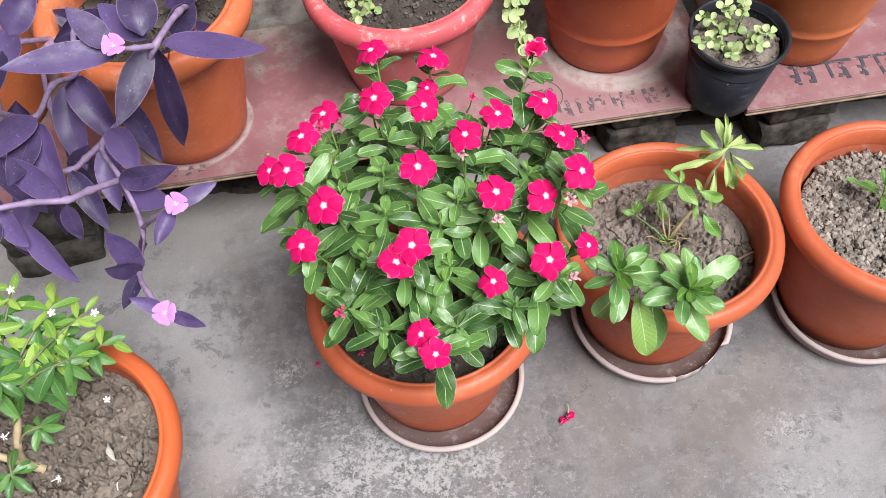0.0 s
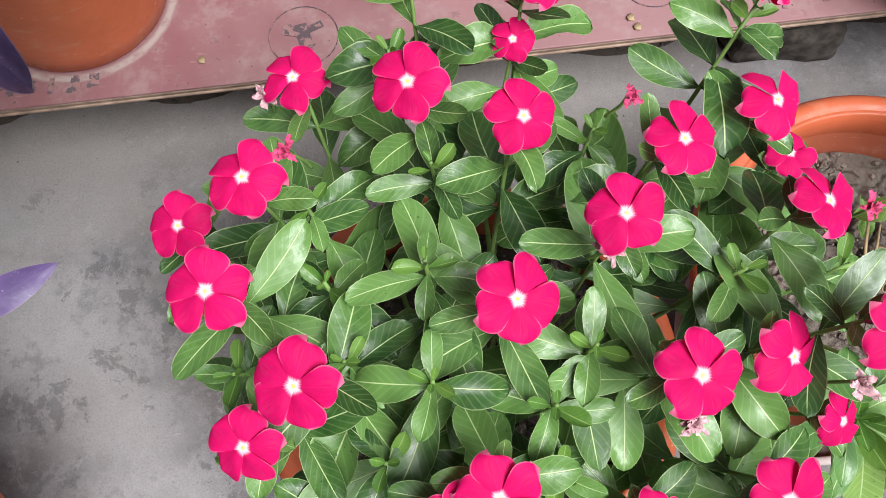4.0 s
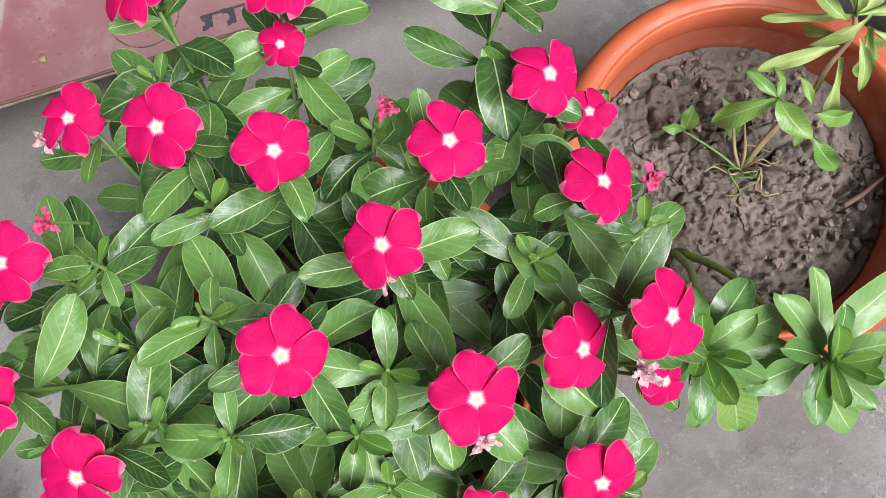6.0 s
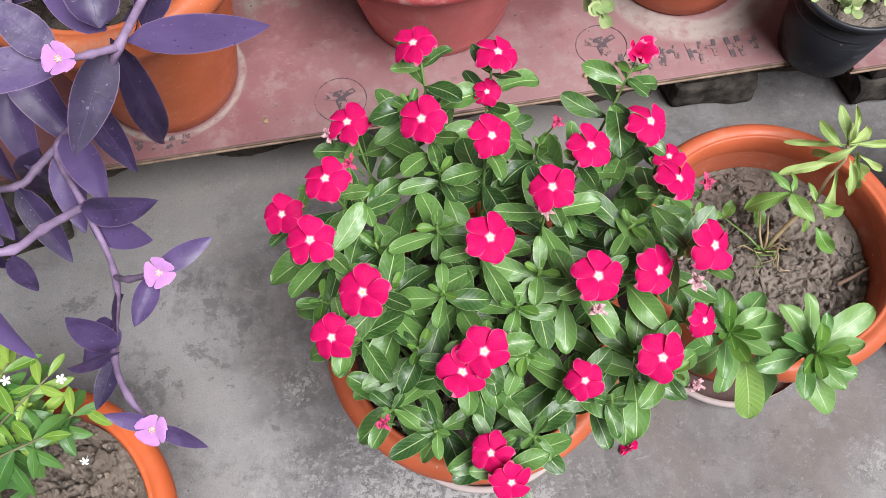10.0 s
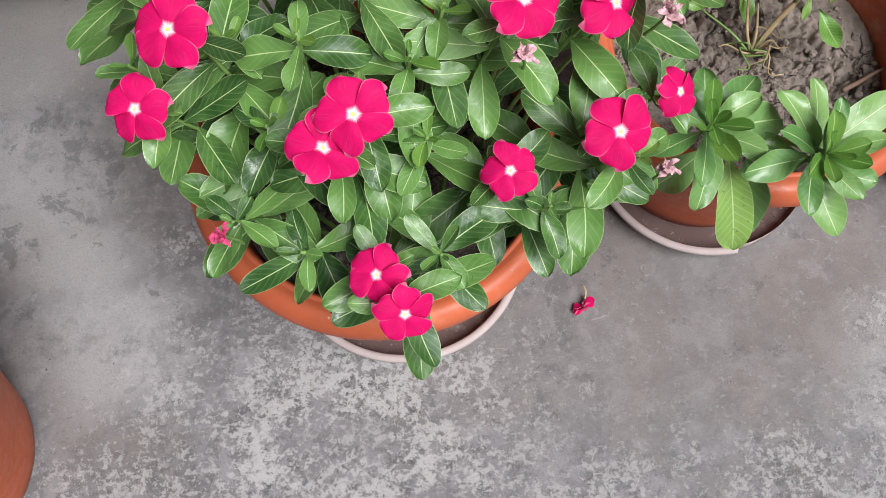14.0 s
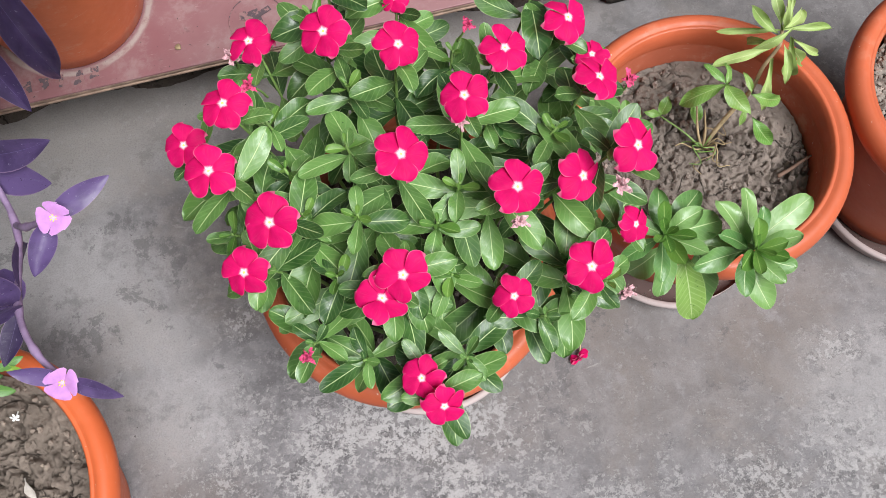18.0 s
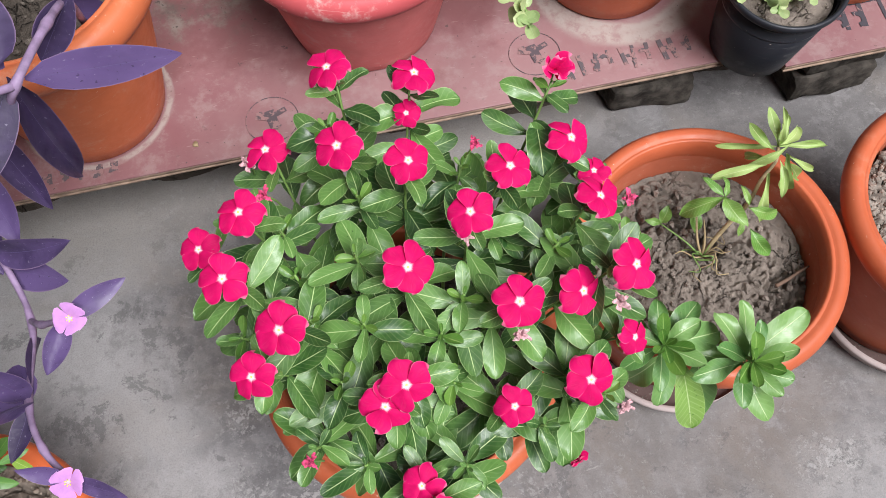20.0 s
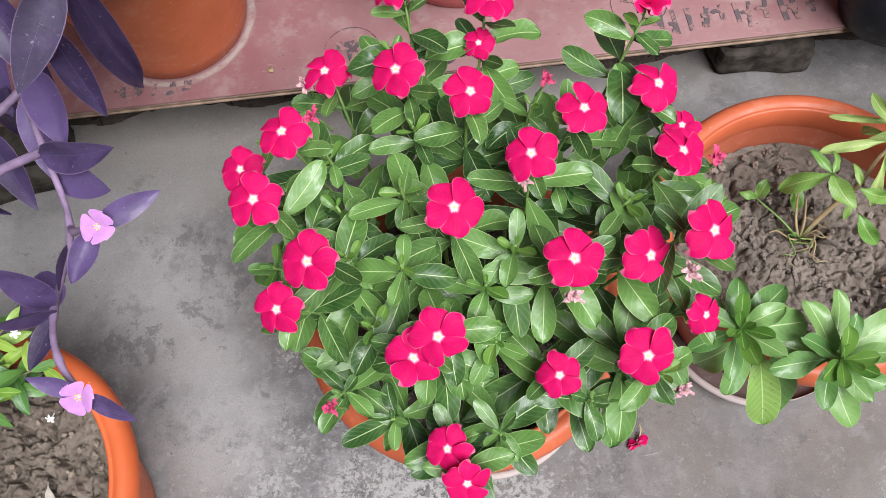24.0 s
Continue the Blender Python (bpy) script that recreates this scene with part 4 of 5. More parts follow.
SMALL = {10: 0.88, 17: 0.92, 20: 0.82, 22: 0.88, 23: 0.86, 24: 0.86, 25: 0.72, 26: 0.7}
SHOOTS = [(-0.037, -0.048, 0.600), (-0.087, -0.030, 0.575), (-0.115, 0.075, 0.560), (-0.035, 0.092, 0.575), (-0.061, 0.185, 0.555), (-0.040, 0.020, 0.600), (-0.095, -0.135, 0.520), (0.054, -0.028, 0.590),
          (0.150, 0.020, 0.570), (0.167, 0.177, 0.606), (0.037, -0.093, 0.535), (-0.100, 0.020, 0.565), (0.093, 0.050, 0.555), (-0.155, -0.030, 0.550), (0.040, -0.165, 0.505), (0.118, -0.135, 0.500),
          (-0.055, -0.150, 0.490), (0.226, 0.030, 0.545), (-0.065, -0.085, 0.555), (0.070, 0.120, 0.560), (0.172, -0.122, 0.543), (0.030, -0.060, 0.585), (0.165, -0.118, 0.480), (-0.110, -0.095, 0.480), (-0.165, 0.045, 0.525)]
WILTED = [(-0.119, 0.091, 0.596, 1), (0.080, 0.112, 0.614, 1), (0.097, -0.073, 0.597, 0), (0.188, -0.055, 0.603, 0), (0.181, -0.137, 0.558, 0), (-0.099, -0.147, 0.528, 1), (0.220, 0.049, 0.589, 1), (-0.151, 0.176, 0.514, 0), (0.061, 0.020, 0.612, 0)]

rnd = random.Random(21)
vinca = thing("periwinkle_plant", "bushy periwinkle with crimson white-eyed flowers in a terracotta pot", "flowering plant", "", (0, 0, 0.255))
off = Matrix.Translation((0, 0, -0.255))
pool = []
for i, p in enumerate(FLOWERS + SHOOTS):
    tip = Vector(p)
    is_flower = i < len(FLOWERS)
    a = math.atan2(p[1], p[0])
    r = min(0.10, 0.5 * math.hypot(p[0], p[1]))
    root = (r * math.cos(a), r * math.sin(a), 0.25)
    n_out = Vector((p[0] * 1.3, p[1] * 1.3 - 0.30, 0.85)) + Vector((rnd.uniform(-0.22, 0.22), rnd.uniform(-0.22, 0.22), 0))
    n_out.normalize()
    size = 0.0220 * (SMALL.get(i, 1.0)) * rnd.uniform(0.95, 1.06)
    top = tip - n_out * size if is_flower else tip
    line = stem_line(root, top, rnd)
    part("stem", tube(line, 0.0028, 0.0013), M_STEM, vinca, at=off)
    if is_flower:
        corolla(vinca, tip - Vector((0, 0, 0.255)), n_out, size, rnd, folded=i == 19)
    sizes = (0.024, 0.042, 0.055, 0.063, 0.067) if is_flower else (0.012, 0.022, 0.034, 0.050, 0.060, 0.066)
    for at, way, s, k in leaf_pairs(line, rnd, 0.004 if is_flower else 0.002, sizes, 0.0235):
        up = Vector((way.x * 0.1 + rnd.uniform(-0.32, 0.32), way.y * 0.1 - 0.12 + rnd.uniform(-0.32, 0.32), 1))
        young = not is_flower and k < 2
        pool.append((at, way, up, s, young))
pool.sort(key=lambda q: -q[0].z)
fill = bmesh.new()
for n, (at, way, up, s, young) in enumerate(pool):
    me = rnd.choice(LEAVES_YOUNG if young else LEAVES)
    m = aim(at - Vector((0, 0, 0.255)), way, up, s, rnd.uniform(-0.2, 0.2))
    if n < 300:
        part("leaf", me, None, vinca, "bright young leaf" if young else "", at=m)
    else:
        tmp = me.copy()
        tmp.transform(m)
        fill.from_mesh(tmp)
        bpy.data.meshes.remove(tmp)
ob = part("lower_leaves", fill, M_LEAF, vinca, "shaded lower leaves")
tagged(ob, kind="stuff")
for x, y, z, red in WILTED:
    q = Vector((x, y, z))
    side = Vector((rnd.uniform(-0.01, 0.01), 0.006, -0.035))
    w = part("wilted_flower", rnd.choice(WILTS_RED if red else WILTS), None, vinca, "crumpled crimson bud" if red else "withered pale pink flower", at=face(q - Vector((0, 0, 0.255)), (rnd.uniform(-0.5, 0.5), -0.5, 1), 1.0, 0))
    part("flower_stalk", tube(curve_points([q + side, q + side * 0.5 + Vector((0.002, 0, 0)), q]), 0.0012, 0.001), M_STEM, vinca, at=off)
# a half-closed flower on the tall back shoot
q = Vector((0.167, 0.177, 0.622)) - Vector((0, 0, 0.255))
half = part("flower", TUBE, None, vinca, "half-closed crimson flower", at=face(q, (0.25, -0.35, 1), 0.021, 1.0))
for k in range(5):
    part("petal", PETALS[k % 4], None, half, at=Matrix.Rotation(1.26 * k, 4, "Z") @ Matrix.Rotation(0.95 + 0.12 * k, 4, "X"))

# fallen flower on the floor
fallen = thing("fallen_flower", "fallen crumpled crimson flower on the concrete", "flower", "", (0.219, -0.089, 0.006))
part("corolla", WILTS_RED[1], None, fallen, at=pose(0, 0, 0.003, 70, 15, 20) @ Matrix.Diagonal((1.9, 1.0, 0.9, 1.0)))
for k in range(2):
    part("petal", PETALS[k], None, fallen, at=pose(0.003 - 0.004 * k, 0.002 * k, 0.004 + 0.002 * k, 20 * k - 8, 25 - 35 * k, 100 + 175 * k) @ Matrix.Scale(0.016, 4))
part("flower_stalk", tube(curve_points([(0.004, 0.008, 0.004), (0.006, 0.018, 0.006), (0.004, 0.026, 0.004)]), 0.0012, 0.001), M_STEM_DRY, fallen)


for x, y, z, lab in ((-0.109, -0.068, 0.268, "withered crimson flower fallen on the pot soil"), (-0.222, 0.051, 0.006, "withered crimson flower on the concrete beside the pot")):
    ob = part("fallen_flower", WILTS_RED[0], None, at=pose(x, y, z + 0.004, 70, 20, 40))
    tagged(ob, lab, "flower", "fallen crimson flowers")
ob = part("dry_twig", tube(curve_points([(0.489, 0.070, 0.221), (0.508, 0.077, 0.225), (0.526, 0.086, 0.224), (0.540, 0.092, 0.222)]), 0.0030, 0.0015, 7), M_TWIG)
tagged(ob, "short dry brown twig lying on cracked soil", "twig")


def planted(name, label, category, x, y, z):
    ob = thing(name, label, category, "", (x, y, z))
    return ob, Matrix.Translation((-x, -y, -z))


# ---- seedlings in the second pot ----
BROAD = leaf_set("leaf", M_LEAF_BRIGHT, 6, width=(0.34, 0.42), a=0.80, b=0.52, fold=(0.08, 0.35), arch=(0.05, 0.45), wave=(0.02, 0.06), rows=13)
PALE = leaf_set("leaf", M_LEAF_PALE, 1, width=0.36, a=0.8, b=0.60, fold=0.2, arch=0.3, wave=0.03, rows=13)[0]
BROAD_YOUNG = leaf_set("young_leaf", M_LEAF_YOUNG, 3, width=(0.34, 0.42), fold=(0.3, 0.5), arch=(0.0, 0.2), wave=0.02, rows=8, cols=5)
SLIM = leaf_set("leaf", M_LEAF_PALE, 4, width=(0.27, 0.33), fold=(0.2, 0.5), arch=(0.2, 0.6), wave=(0.03, 0.07), a=0.8, b=0.75, rows=13)
DULL = leaf_set("leaf", M_LEAF_DULL, 6, width=(0.13, 0.20), fold=(0.3, 0.7), arch=(0.15, 0.85), wave=0.05, curl=0.45, b=0.6)


def rosette(plant, back, at, lean, n, size, rnd, broad=BROAD, young=BROAD_YOUNG, spiral=2.4):
    at = Vector(at)
    axis = Vector(lean).normalized()
    a = axis.cross(Vector((0.3, 0.1, 1))).normalized() if abs(axis.z) < 0.95 else Vector((1, 0, 0))
    a = (a - axis * a.dot(axis)).normalized()
    b = axis.cross(a)
    for k in range(n):
        t = k / (n - 1)
        ang = spiral * k
        out = a * math.cos(ang) + b * math.sin(ang)
        way = out * (0.45 + 0.75 * (1 - t)) + axis * (0.15 + 0.85 * t) + Vector((rnd.uniform(-0.22, 0.22), rnd.uniform(-0.22, 0.22), rnd.uniform(-0.25, 0.12)))
        base = at - axis * 0.035 * (1 - t)
        s = size * (1.0 - 0.62 * t) * rnd.uniform(0.9, 1.1)
        part("leaf", rnd.choice(young if t > 0.62 else broad), None, plant, at=back @ aim(base, way, axis * 1.5 + Vector((0, 0, 0.5)) - out * 0.2, s, rnd.uniform(-0.5, 0.5)))


rnd = random.Random(5)
seed_a, back = planted("periwinkle_seedling", "leafy green periwinkle seedling leaning over the pot rim", "plant", 0.320, 0.060, 0.212)
part("stem", tube(curve_points([(0.320, 0.060, 0.212), (0.315, 0.03, 0.27), (0.290, -0.02, 0.35), (0.268, -0.05, 0.415)]), 0.004, 0.0025), M_STEM, seed_a, at=back)
part("stem", tube(curve_points([(0.325, 0.060, 0.212), (0.345, 0.02, 0.28), (0.355, -0.03, 0.34), (0.366, -0.07, 0.395)]), 0.004, 0.0025), M_STEM, seed_a, at=back)
rosette(seed_a, back, (0.268, -0.050, 0.425), (-0.05, -0.25, 1), 17, 0.074, rnd)
rosette(seed_a, back, (0.366, -0.075, 0.405), (0.15, -0.30, 1), 18, 0.074, rnd, spiral=2.35)
for at, way, s in (((0.300, -0.05, 0.36), (0.10, -0.5, -0.35), 0.105), ((0.325, -0.04, 0.34), (-0.02, -0.75, -0.5), 0.10), ((0.285, -0.04, 0.36), (-0.6, -0.35, -0.5), 0.075), ((0.37, -0.06, 0.36), (0.7, 0.35, 0.25), 0.095)):
    part("leaf", PALE if s > 0.1 else rnd.choice(BROAD), None, seed_a, "large drooping pale-veined leaf" if s > 0.1 else "drooping leaf", at=back @ aim(at, way, (0.0, -0.4, 1), s))

leggy, back = planted("leggy_seedling", "leggy half-wilted seedling with narrow curled leaves", "plant", 0.404, 0.127, 0.214)
FORK, TOP, HUB = (0.443, 0.159, 0.258), (0.489, 0.212, 0.348), (0.409, 0.156, 0.335)
part("stem", tube(curve_points([(0.404, 0.127, 0.212), (0.420, 0.142, 0.234), FORK, (0.453, 0.162, 0.295), (0.466, 0.180, 0.322), (0.483, 0.195, 0.342), TOP]), 0.0034, 0.0022), M_STEM_DRY, leggy, at=back)
part("twig", tube(curve_points([FORK, (0.434, 0.155, 0.298), HUB]), 0.0022, 0.0016), M_STEM, leggy, at=back)
part("twig", tube(curve_points([(0.404, 0.127, 0.214), (0.406, 0.142, 0.235), (0.404, 0.162, 0.258)]), 0.0022, 0.001), M_STEM_DRY, leggy, at=back)
part("twig", tube(curve_points([(0.403, 0.129, 0.214), (0.396, 0.145, 0.236), (0.397, 0.177, 0.258)]), 0.0019, 0.0014), M_STEM_DRY, leggy, at=back)
part("twig", tube(curve_points([(0.403, 0.127, 0.213), (0.382, 0.146, 0.228), (0.352, 0.174, 0.235)]), 0.0016, 0.001), M_STEM, leggy, at=back)


def spread(meshes, rows, label=""):
    """Leaves of the leggy seedling, each from its base to its tip."""
    for base, tip, wide in rows:
        d = Vector(tip) - Vector(base)
        part("leaf", rnd.choice(meshes), None, leggy, label, at=back @ aim(base, d, (rnd.uniform(-0.3, 0.3), -0.5, 1), d.length * 1.03, rnd.uniform(-0.3, 0.3)) @ Matrix.Diagonal((wide, 1, 1, 1)))


# narrow rolled leaves of the wilting top
spread(DULL, ((TOP, (0.560, 0.208, 0.351), 1.1), ((0.472, 0.196, 0.350), (0.433, 0.223, 0.328), 1.2), ((0.466, 0.186, 0.352), (0.396, 0.184, 0.344), 1.6), (TOP, (0.416, 0.232, 0.330), 1.0), (TOP, (0.540, 0.200, 0.362), 1.2),
              ((0.496, 0.196, 0.352), (0.541, 0.174, 0.335), 1.3), ((0.484, 0.190, 0.352), (0.477, 0.144, 0.352), 1.5), ((0.493, 0.195, 0.358), (0.511, 0.153, 0.291), 1.7), ((0.470, 0.180, 0.340), (0.464, 0.120, 0.300), 1.3), ((0.495, 0.205, 0.362), (0.450, 0.178, 0.356), 1.3)))
# upright ones
spread(DULL, ((TOP, (0.483, 0.258, 0.373), 2.3), (TOP, (0.548, 0.252, 0.340), 1.6), ((0.480, 0.206, 0.352), (0.454, 0.231, 0.379), 1.9), (TOP, (0.487, 0.222, 0.408), 1.1), (TOP, (0.512, 0.240, 0.366), 1.7), (TOP, (0.500, 0.232, 0.384), 1.6), ((0.500, 0.198, 0.330), (0.537, 0.185, 0.294), 2.4)), "light green leaf")
# side shoot and the leaves low on the stem
spread(SLIM, ((HUB, (0.349, 0.147, 0.303), 1.0), (HUB, (0.418, 0.115, 0.352), 1.45), (HUB, (0.388, 0.184, 0.348), 1.0), (HUB, (0.418, 0.178, 0.350), 1.0), ((0.431, 0.134, 0.345), (0.482, 0.116, 0.333), 0.95), ((0.447, 0.127, 0.293), (0.472, 0.084, 0.279), 1.1),
               ((0.440, 0.145, 0.300), (0.436, 0.118, 0.282), 0.9), ((0.446, 0.150, 0.312), (0.440, 0.172, 0.330), 0.9), ((0.398, 0.156, 0.225), (0.396, 0.179, 0.268), 1.1), ((0.352, 0.174, 0.235), (0.358, 0.185, 0.260), 1.9), ((0.352, 0.174, 0.235), (0.334, 0.172, 0.248), 1.5)), "light green leaf")
for k in range(13):
    a = rnd.uniform(0, 6.3)
    r = rnd.uniform(0.012, 0.046)
    c, d = Vector((0.404, 0.127, 0.215)), Vector((math.cos(a), math.sin(a), 0))
    w = Vector((-d.y, d.x, 0)) * rnd.uniform(-0.012, 0.012)
    b = tube(curve_points([c, c + d * r * 0.35 + w + Vector((0, 0, rnd.uniform(0.004, 0.03))), c + d * r * 0.7 - w + Vector((0, 0, rnd.uniform(0.0, 0.02))), c + d * r + Vector((0, 0, rnd.uniform(0.0, 0.016)))], 4), rnd.uniform(0.0009, 0.0017), 0.0006, 5)
    part("dry_stem", b, M_STEM_DRY if k % 3 else M_STEM, leggy, at=back)

# ---- seedling among the clods ----
tiny, back = planted("small_seedling", "small lime-green seedling among dry clods", "plant", 0.748, 0.140, 0.246)
part("stem", tube(curve_points([(0.748, 0.140, 0.244), (0.746, 0.142, 0.275), (0.742, 0.146, 0.305)]), 0.0025, 0.0018), M_STEM, tiny, at=back)
rosette(tiny, back, (0.742, 0.146, 0.310), (-0.1, 0.05, 1), 9, 0.062, rnd, LEAVES[:3] + BROAD_YOUNG, BROAD_YOUNG)

# ---- shrub in the large pot ----
LIME = leaf_set("leaf", M_LEAF_LIME, 4, width=(0.27, 0.34), fold=(0.25, 0.5), arch=(0.05, 0.3), wave=0.015, a=0.75, b=0.75, rows=9, cols=5)
SHRUB = leaf_set("leaf", M_LEAF_SHRUB, 4, width=(0.28, 0.36), fold=(0.2, 0.4), arch=(0.1, 0.4), wave=0.02, a=0.75, b=0.75, rows=9, cols=5)
rnd = random.Random(9)
shrub, back = planted("lime_shrub", "small shrub with lime tips and tiny white flowers", "shrub", -0.60, -0.20, 0.232)
part("trunk", tube(curve_points([(-0.578, -0.205, 0.230), (-0.605, -0.195, 0.250), (-0.602, -0.178, 0.282), (-0.590, -0.160, 0.318), (-0.598, -0.15, 0.35)]), 0.0075, 0.0045), M_STEM_PALE, shrub, at=back)
part("trunk", tube(curve_points([(-0.590, -0.202, 0.240), (-0.625, -0.195, 0.262), (-0.66, -0.19, 0.30), (-0.68, -0.19, 0.35)]), 0.0065, 0.004), M_STEM_PALE, shrub, at=back)
TIPS = [(-0.486, -0.106, 0.390), (-0.486, -0.038, 0.392), (-0.532, -0.020, 0.395), (-0.596, 0.004, 0.400), (-0.585, -0.136, 0.395), (-0.640, -0.060, 0.410), (-0.545, -0.060, 0.380), (-0.615, -0.050, 0.415), (-0.66, -0.11, 0.40), (-0.69, -0.17, 0.40),
        (-0.563, -0.163, 0.292), (-0.592, -0.238, 0.290), (-0.455, -0.070, 0.360), (-0.520, -0.085, 0.360), (-0.70, -0.24, 0.38), (-0.565, -0.090, 0.375), (-0.67, -0.02, 0.40), (-0.505, -0.062, 0.345)]
for i, tip in enumerate(TIPS):
    low = i in (10, 11)
    root = Vector((-0.60, -0.15, 0.345)) if not low else Vector((-0.607, -0.185, 0.27))
    line = curve_points([root, root.lerp(Vector(tip), 0.5) + Vector((0, 0, 0.015)), Vector(tip)], 6)
    part("twig", tube(line, 0.0024, 0.0012), M_STEM_WOODY, shrub, at=back)
    for k in range(7 if low else 14):
        t = 1 - 0.025 * k if k < 9 else 0.85 - 0.09 * (k - 8)
        p = line[min(len(line) - 1, int(t * (len(line) - 1)))]
        a = 2.4 * k + i
        fresh = k < (6 if i % 4 else 2) and not low
        rise = 0.22 - 0.075 * k
        way = Vector((math.cos(a), math.sin(a), rise + rnd.uniform(-0.2, 0.2)))
        s = (0.036 + 0.0018 * k) * rnd.uniform(0.85, 1.25) * (0.85 if low else 1.0)
        part("leaf", rnd.choice(LIME if fresh else SHRUB), None, shrub, at=back @ aim(p, way, (0, -0.35, 1), s, rnd.uniform(-0.35, 0.35)))


def white_flower(name, parent, m):
    fl = part(name, tube(curve_points([(0, 0, -0.014), (0.001, 0, -0.007), (0, 0, 0)], 3), 0.0008, 0.001, 5), M_WHITE, parent, at=m)
    for k in range(5):
        part("petal", WHITE_PETAL, None, fl, at=Matrix.Rotation(1.257 * k, 4, "Z") @ Matrix.Scale(0.0062, 4))
    return fl


WHITE_PETAL = petal_mesh(M_WHITE, width=0.6, skew=0.05, n=5, m=4)
for p, n in (((-0.467, -0.045, 0.402), (0.2, -0.3, 1)), ((-0.525, -0.045, 0.41), (0, -0.4, 1)), ((-0.58, -0.015, 0.43), (0, -0.2, 1))):
    white_flower("flower", shrub, back @ face(p, n, 1.0, 0.3))
for k, (x, y) in enumerate(((-0.499, -0.105), (-0.548, -0.225), (-0.462, -0.235), (-0.645, -0.155))):
    fl = thing("fallen_flower", "tiny white flower fallen on dry soil", "flower", "fallen white flowers", (x, y, 0.243))
    fl.rotation_euler = (radians(50 + 25 * k), 0, 1.7 * k)
    white_flower("corolla", fl, Matrix.Identity(4))


scrap = part("dry_leaf", blade(0.034, 0.30, 0.8, 0.8, 0.3, 0.25, 0.06, 9, 5, 8, 0.3), M_STRAW, at=pose(-0.482, -0.178, 0.252, 6, 12, 208))
tagged(scrap, "pale grey dry leaf lying on brown cracked soil", "leaf")

# ---- purple trailing plant ----
PURPLE = leaf_set("leaf", M_LEAF_PURPLE, 6, width=(0.27, 0.36), fold=(0.15, 0.5), arch=(0.0, 0.16), wave=(0.0, 0.02), a=0.60, b=0.88, rows=13, cols=7, stalk=0.0)
rnd = random.Random(31)
trail, back = planted("purple_trailing_plant", "trailing purple plant with long fleshy leaves and lilac flowers", "trailing plant", -0.45, 0.52, BOARD_TOP + 0.275)


def shoot(pts, r0=0.0046, r1=0.0038):
    line = curve_points(pts, 5)
    part("stem", tube(line, r0, r1, 9, joints=range(5, len(line), 5)), M_STEM_PURPLE, trail, at=back)


def strap(base, tip, width=None, up=(0.1, -0.9, 0.75)):
    base, tip = Vector(base), Vector(tip)
    s = (tip - base).length
    part("leaf", rnd.choice(PURPLE), None, trail, at=back @ aim(base, tip - base, up, s, rnd.uniform(-0.25, 0.25)) @ Matrix.Diagonal(((width or 0.31 * s) / (0.31 * s), 1, 1, 1)))


# long stem arching forward from the pot, then its side twig
shoot([(-0.36, 0.44, 0.45), (-0.325, 0.36, 0.58), (-0.308, 0.27, 0.655), (-0.326, 0.192, 0.668), (-0.365, 0.205, 0.60), (-0.425, 0.225, 0.51), (-0.478, 0.215, 0.460), (-0.426, 0.125, 0.483), (-0.386, 0.041, 0.476), (-0.362, -0.060, 0.520), (-0.333, -0.112, 0.548), (-0.308, -0.141, 0.546)], 0.0046, 0.0030)
shoot([(-0.386, 0.041, 0.476), (-0.348, 0.012, 0.535), (-0.308, -0.001, 0.576)], 0.0035, 0.003)
shoot([(-0.326, 0.192, 0.668), (-0.345, 0.175, 0.682), (-0.365, 0.158, 0.698)], 0.0042, 0.003)
shoot([(-0.50, 0.45, 0.45), (-0.52, 0.39, 0.535), (-0.512, 0.316, 0.516), (-0.52, 0.25, 0.555), (-0.526, 0.180, 0.565), (-0.589, 0.21, 0.547), (-0.663, 0.254, 0.519)])
shoot([(-0.426, 0.125, 0.483), (-0.455, 0.085, 0.512), (-0.470, 0.053, 0.535), (-0.515, 0.045, 0.545), (-0.561, 0.032, 0.552)], 0.005, 0.004)
shoot([(-0.478, 0.218, 0.460), (-0.498, 0.19, 0.460), (-0.515, 0.168, 0.462), (-0.56, 0.16, 0.47)], 0.005, 0.004)
# leaves of the front hub
for base, tip, w in (((-0.322, 0.205, 0.660), (-0.211, 0.304, 0.545), 0.047), ((-0.336, 0.206, 0.664), (-0.360, 0.234, 0.394), 0.036), ((-0.338, 0.200, 0.660), (-0.386, 0.116, 0.604), 0.046), ((-0.362, 0.170, 0.685), (-0.500, 0.130, 0.705), 0.046),
                     ((-0.350, 0.223, 0.659), (-0.357, 0.290, 0.710), 0.045), ((-0.318, 0.239, 0.639), (-0.308, 0.348, 0.608), 0.04), ((-0.372, 0.165, 0.695), (-0.421, 0.205, 0.730), 0.042), ((-0.35, 0.231, 0.645), (-0.424, 0.295, 0.66), 0.042)):
    strap(base, tip, w, (0.30, -0.55, 1.0))
# leaves at the lower joints
for base, tip, w in (((-0.520, 0.310, 0.515), (-0.450, 0.210, 0.460), 0.044), ((-0.542, 0.313, 0.490), (-0.519, 0.205, 0.410), 0.044), ((-0.448, 0.205, 0.505), (-0.397, 0.118, 0.500), 0.038), ((-0.430, 0.250, 0.520), (-0.386, 0.186, 0.444), 0.046),
                     ((-0.424, 0.116, 0.493), (-0.328, 0.093, 0.538), 0.034), ((-0.424, 0.108, 0.470), (-0.345, 0.074, 0.490), 0.044), ((-0.47, 0.22, 0.46), (-0.46, 0.13, 0.40), 0.042), ((-0.515, 0.165, 0.465), (-0.465, 0.09, 0.41), 0.038)):
    strap(base, tip, w)
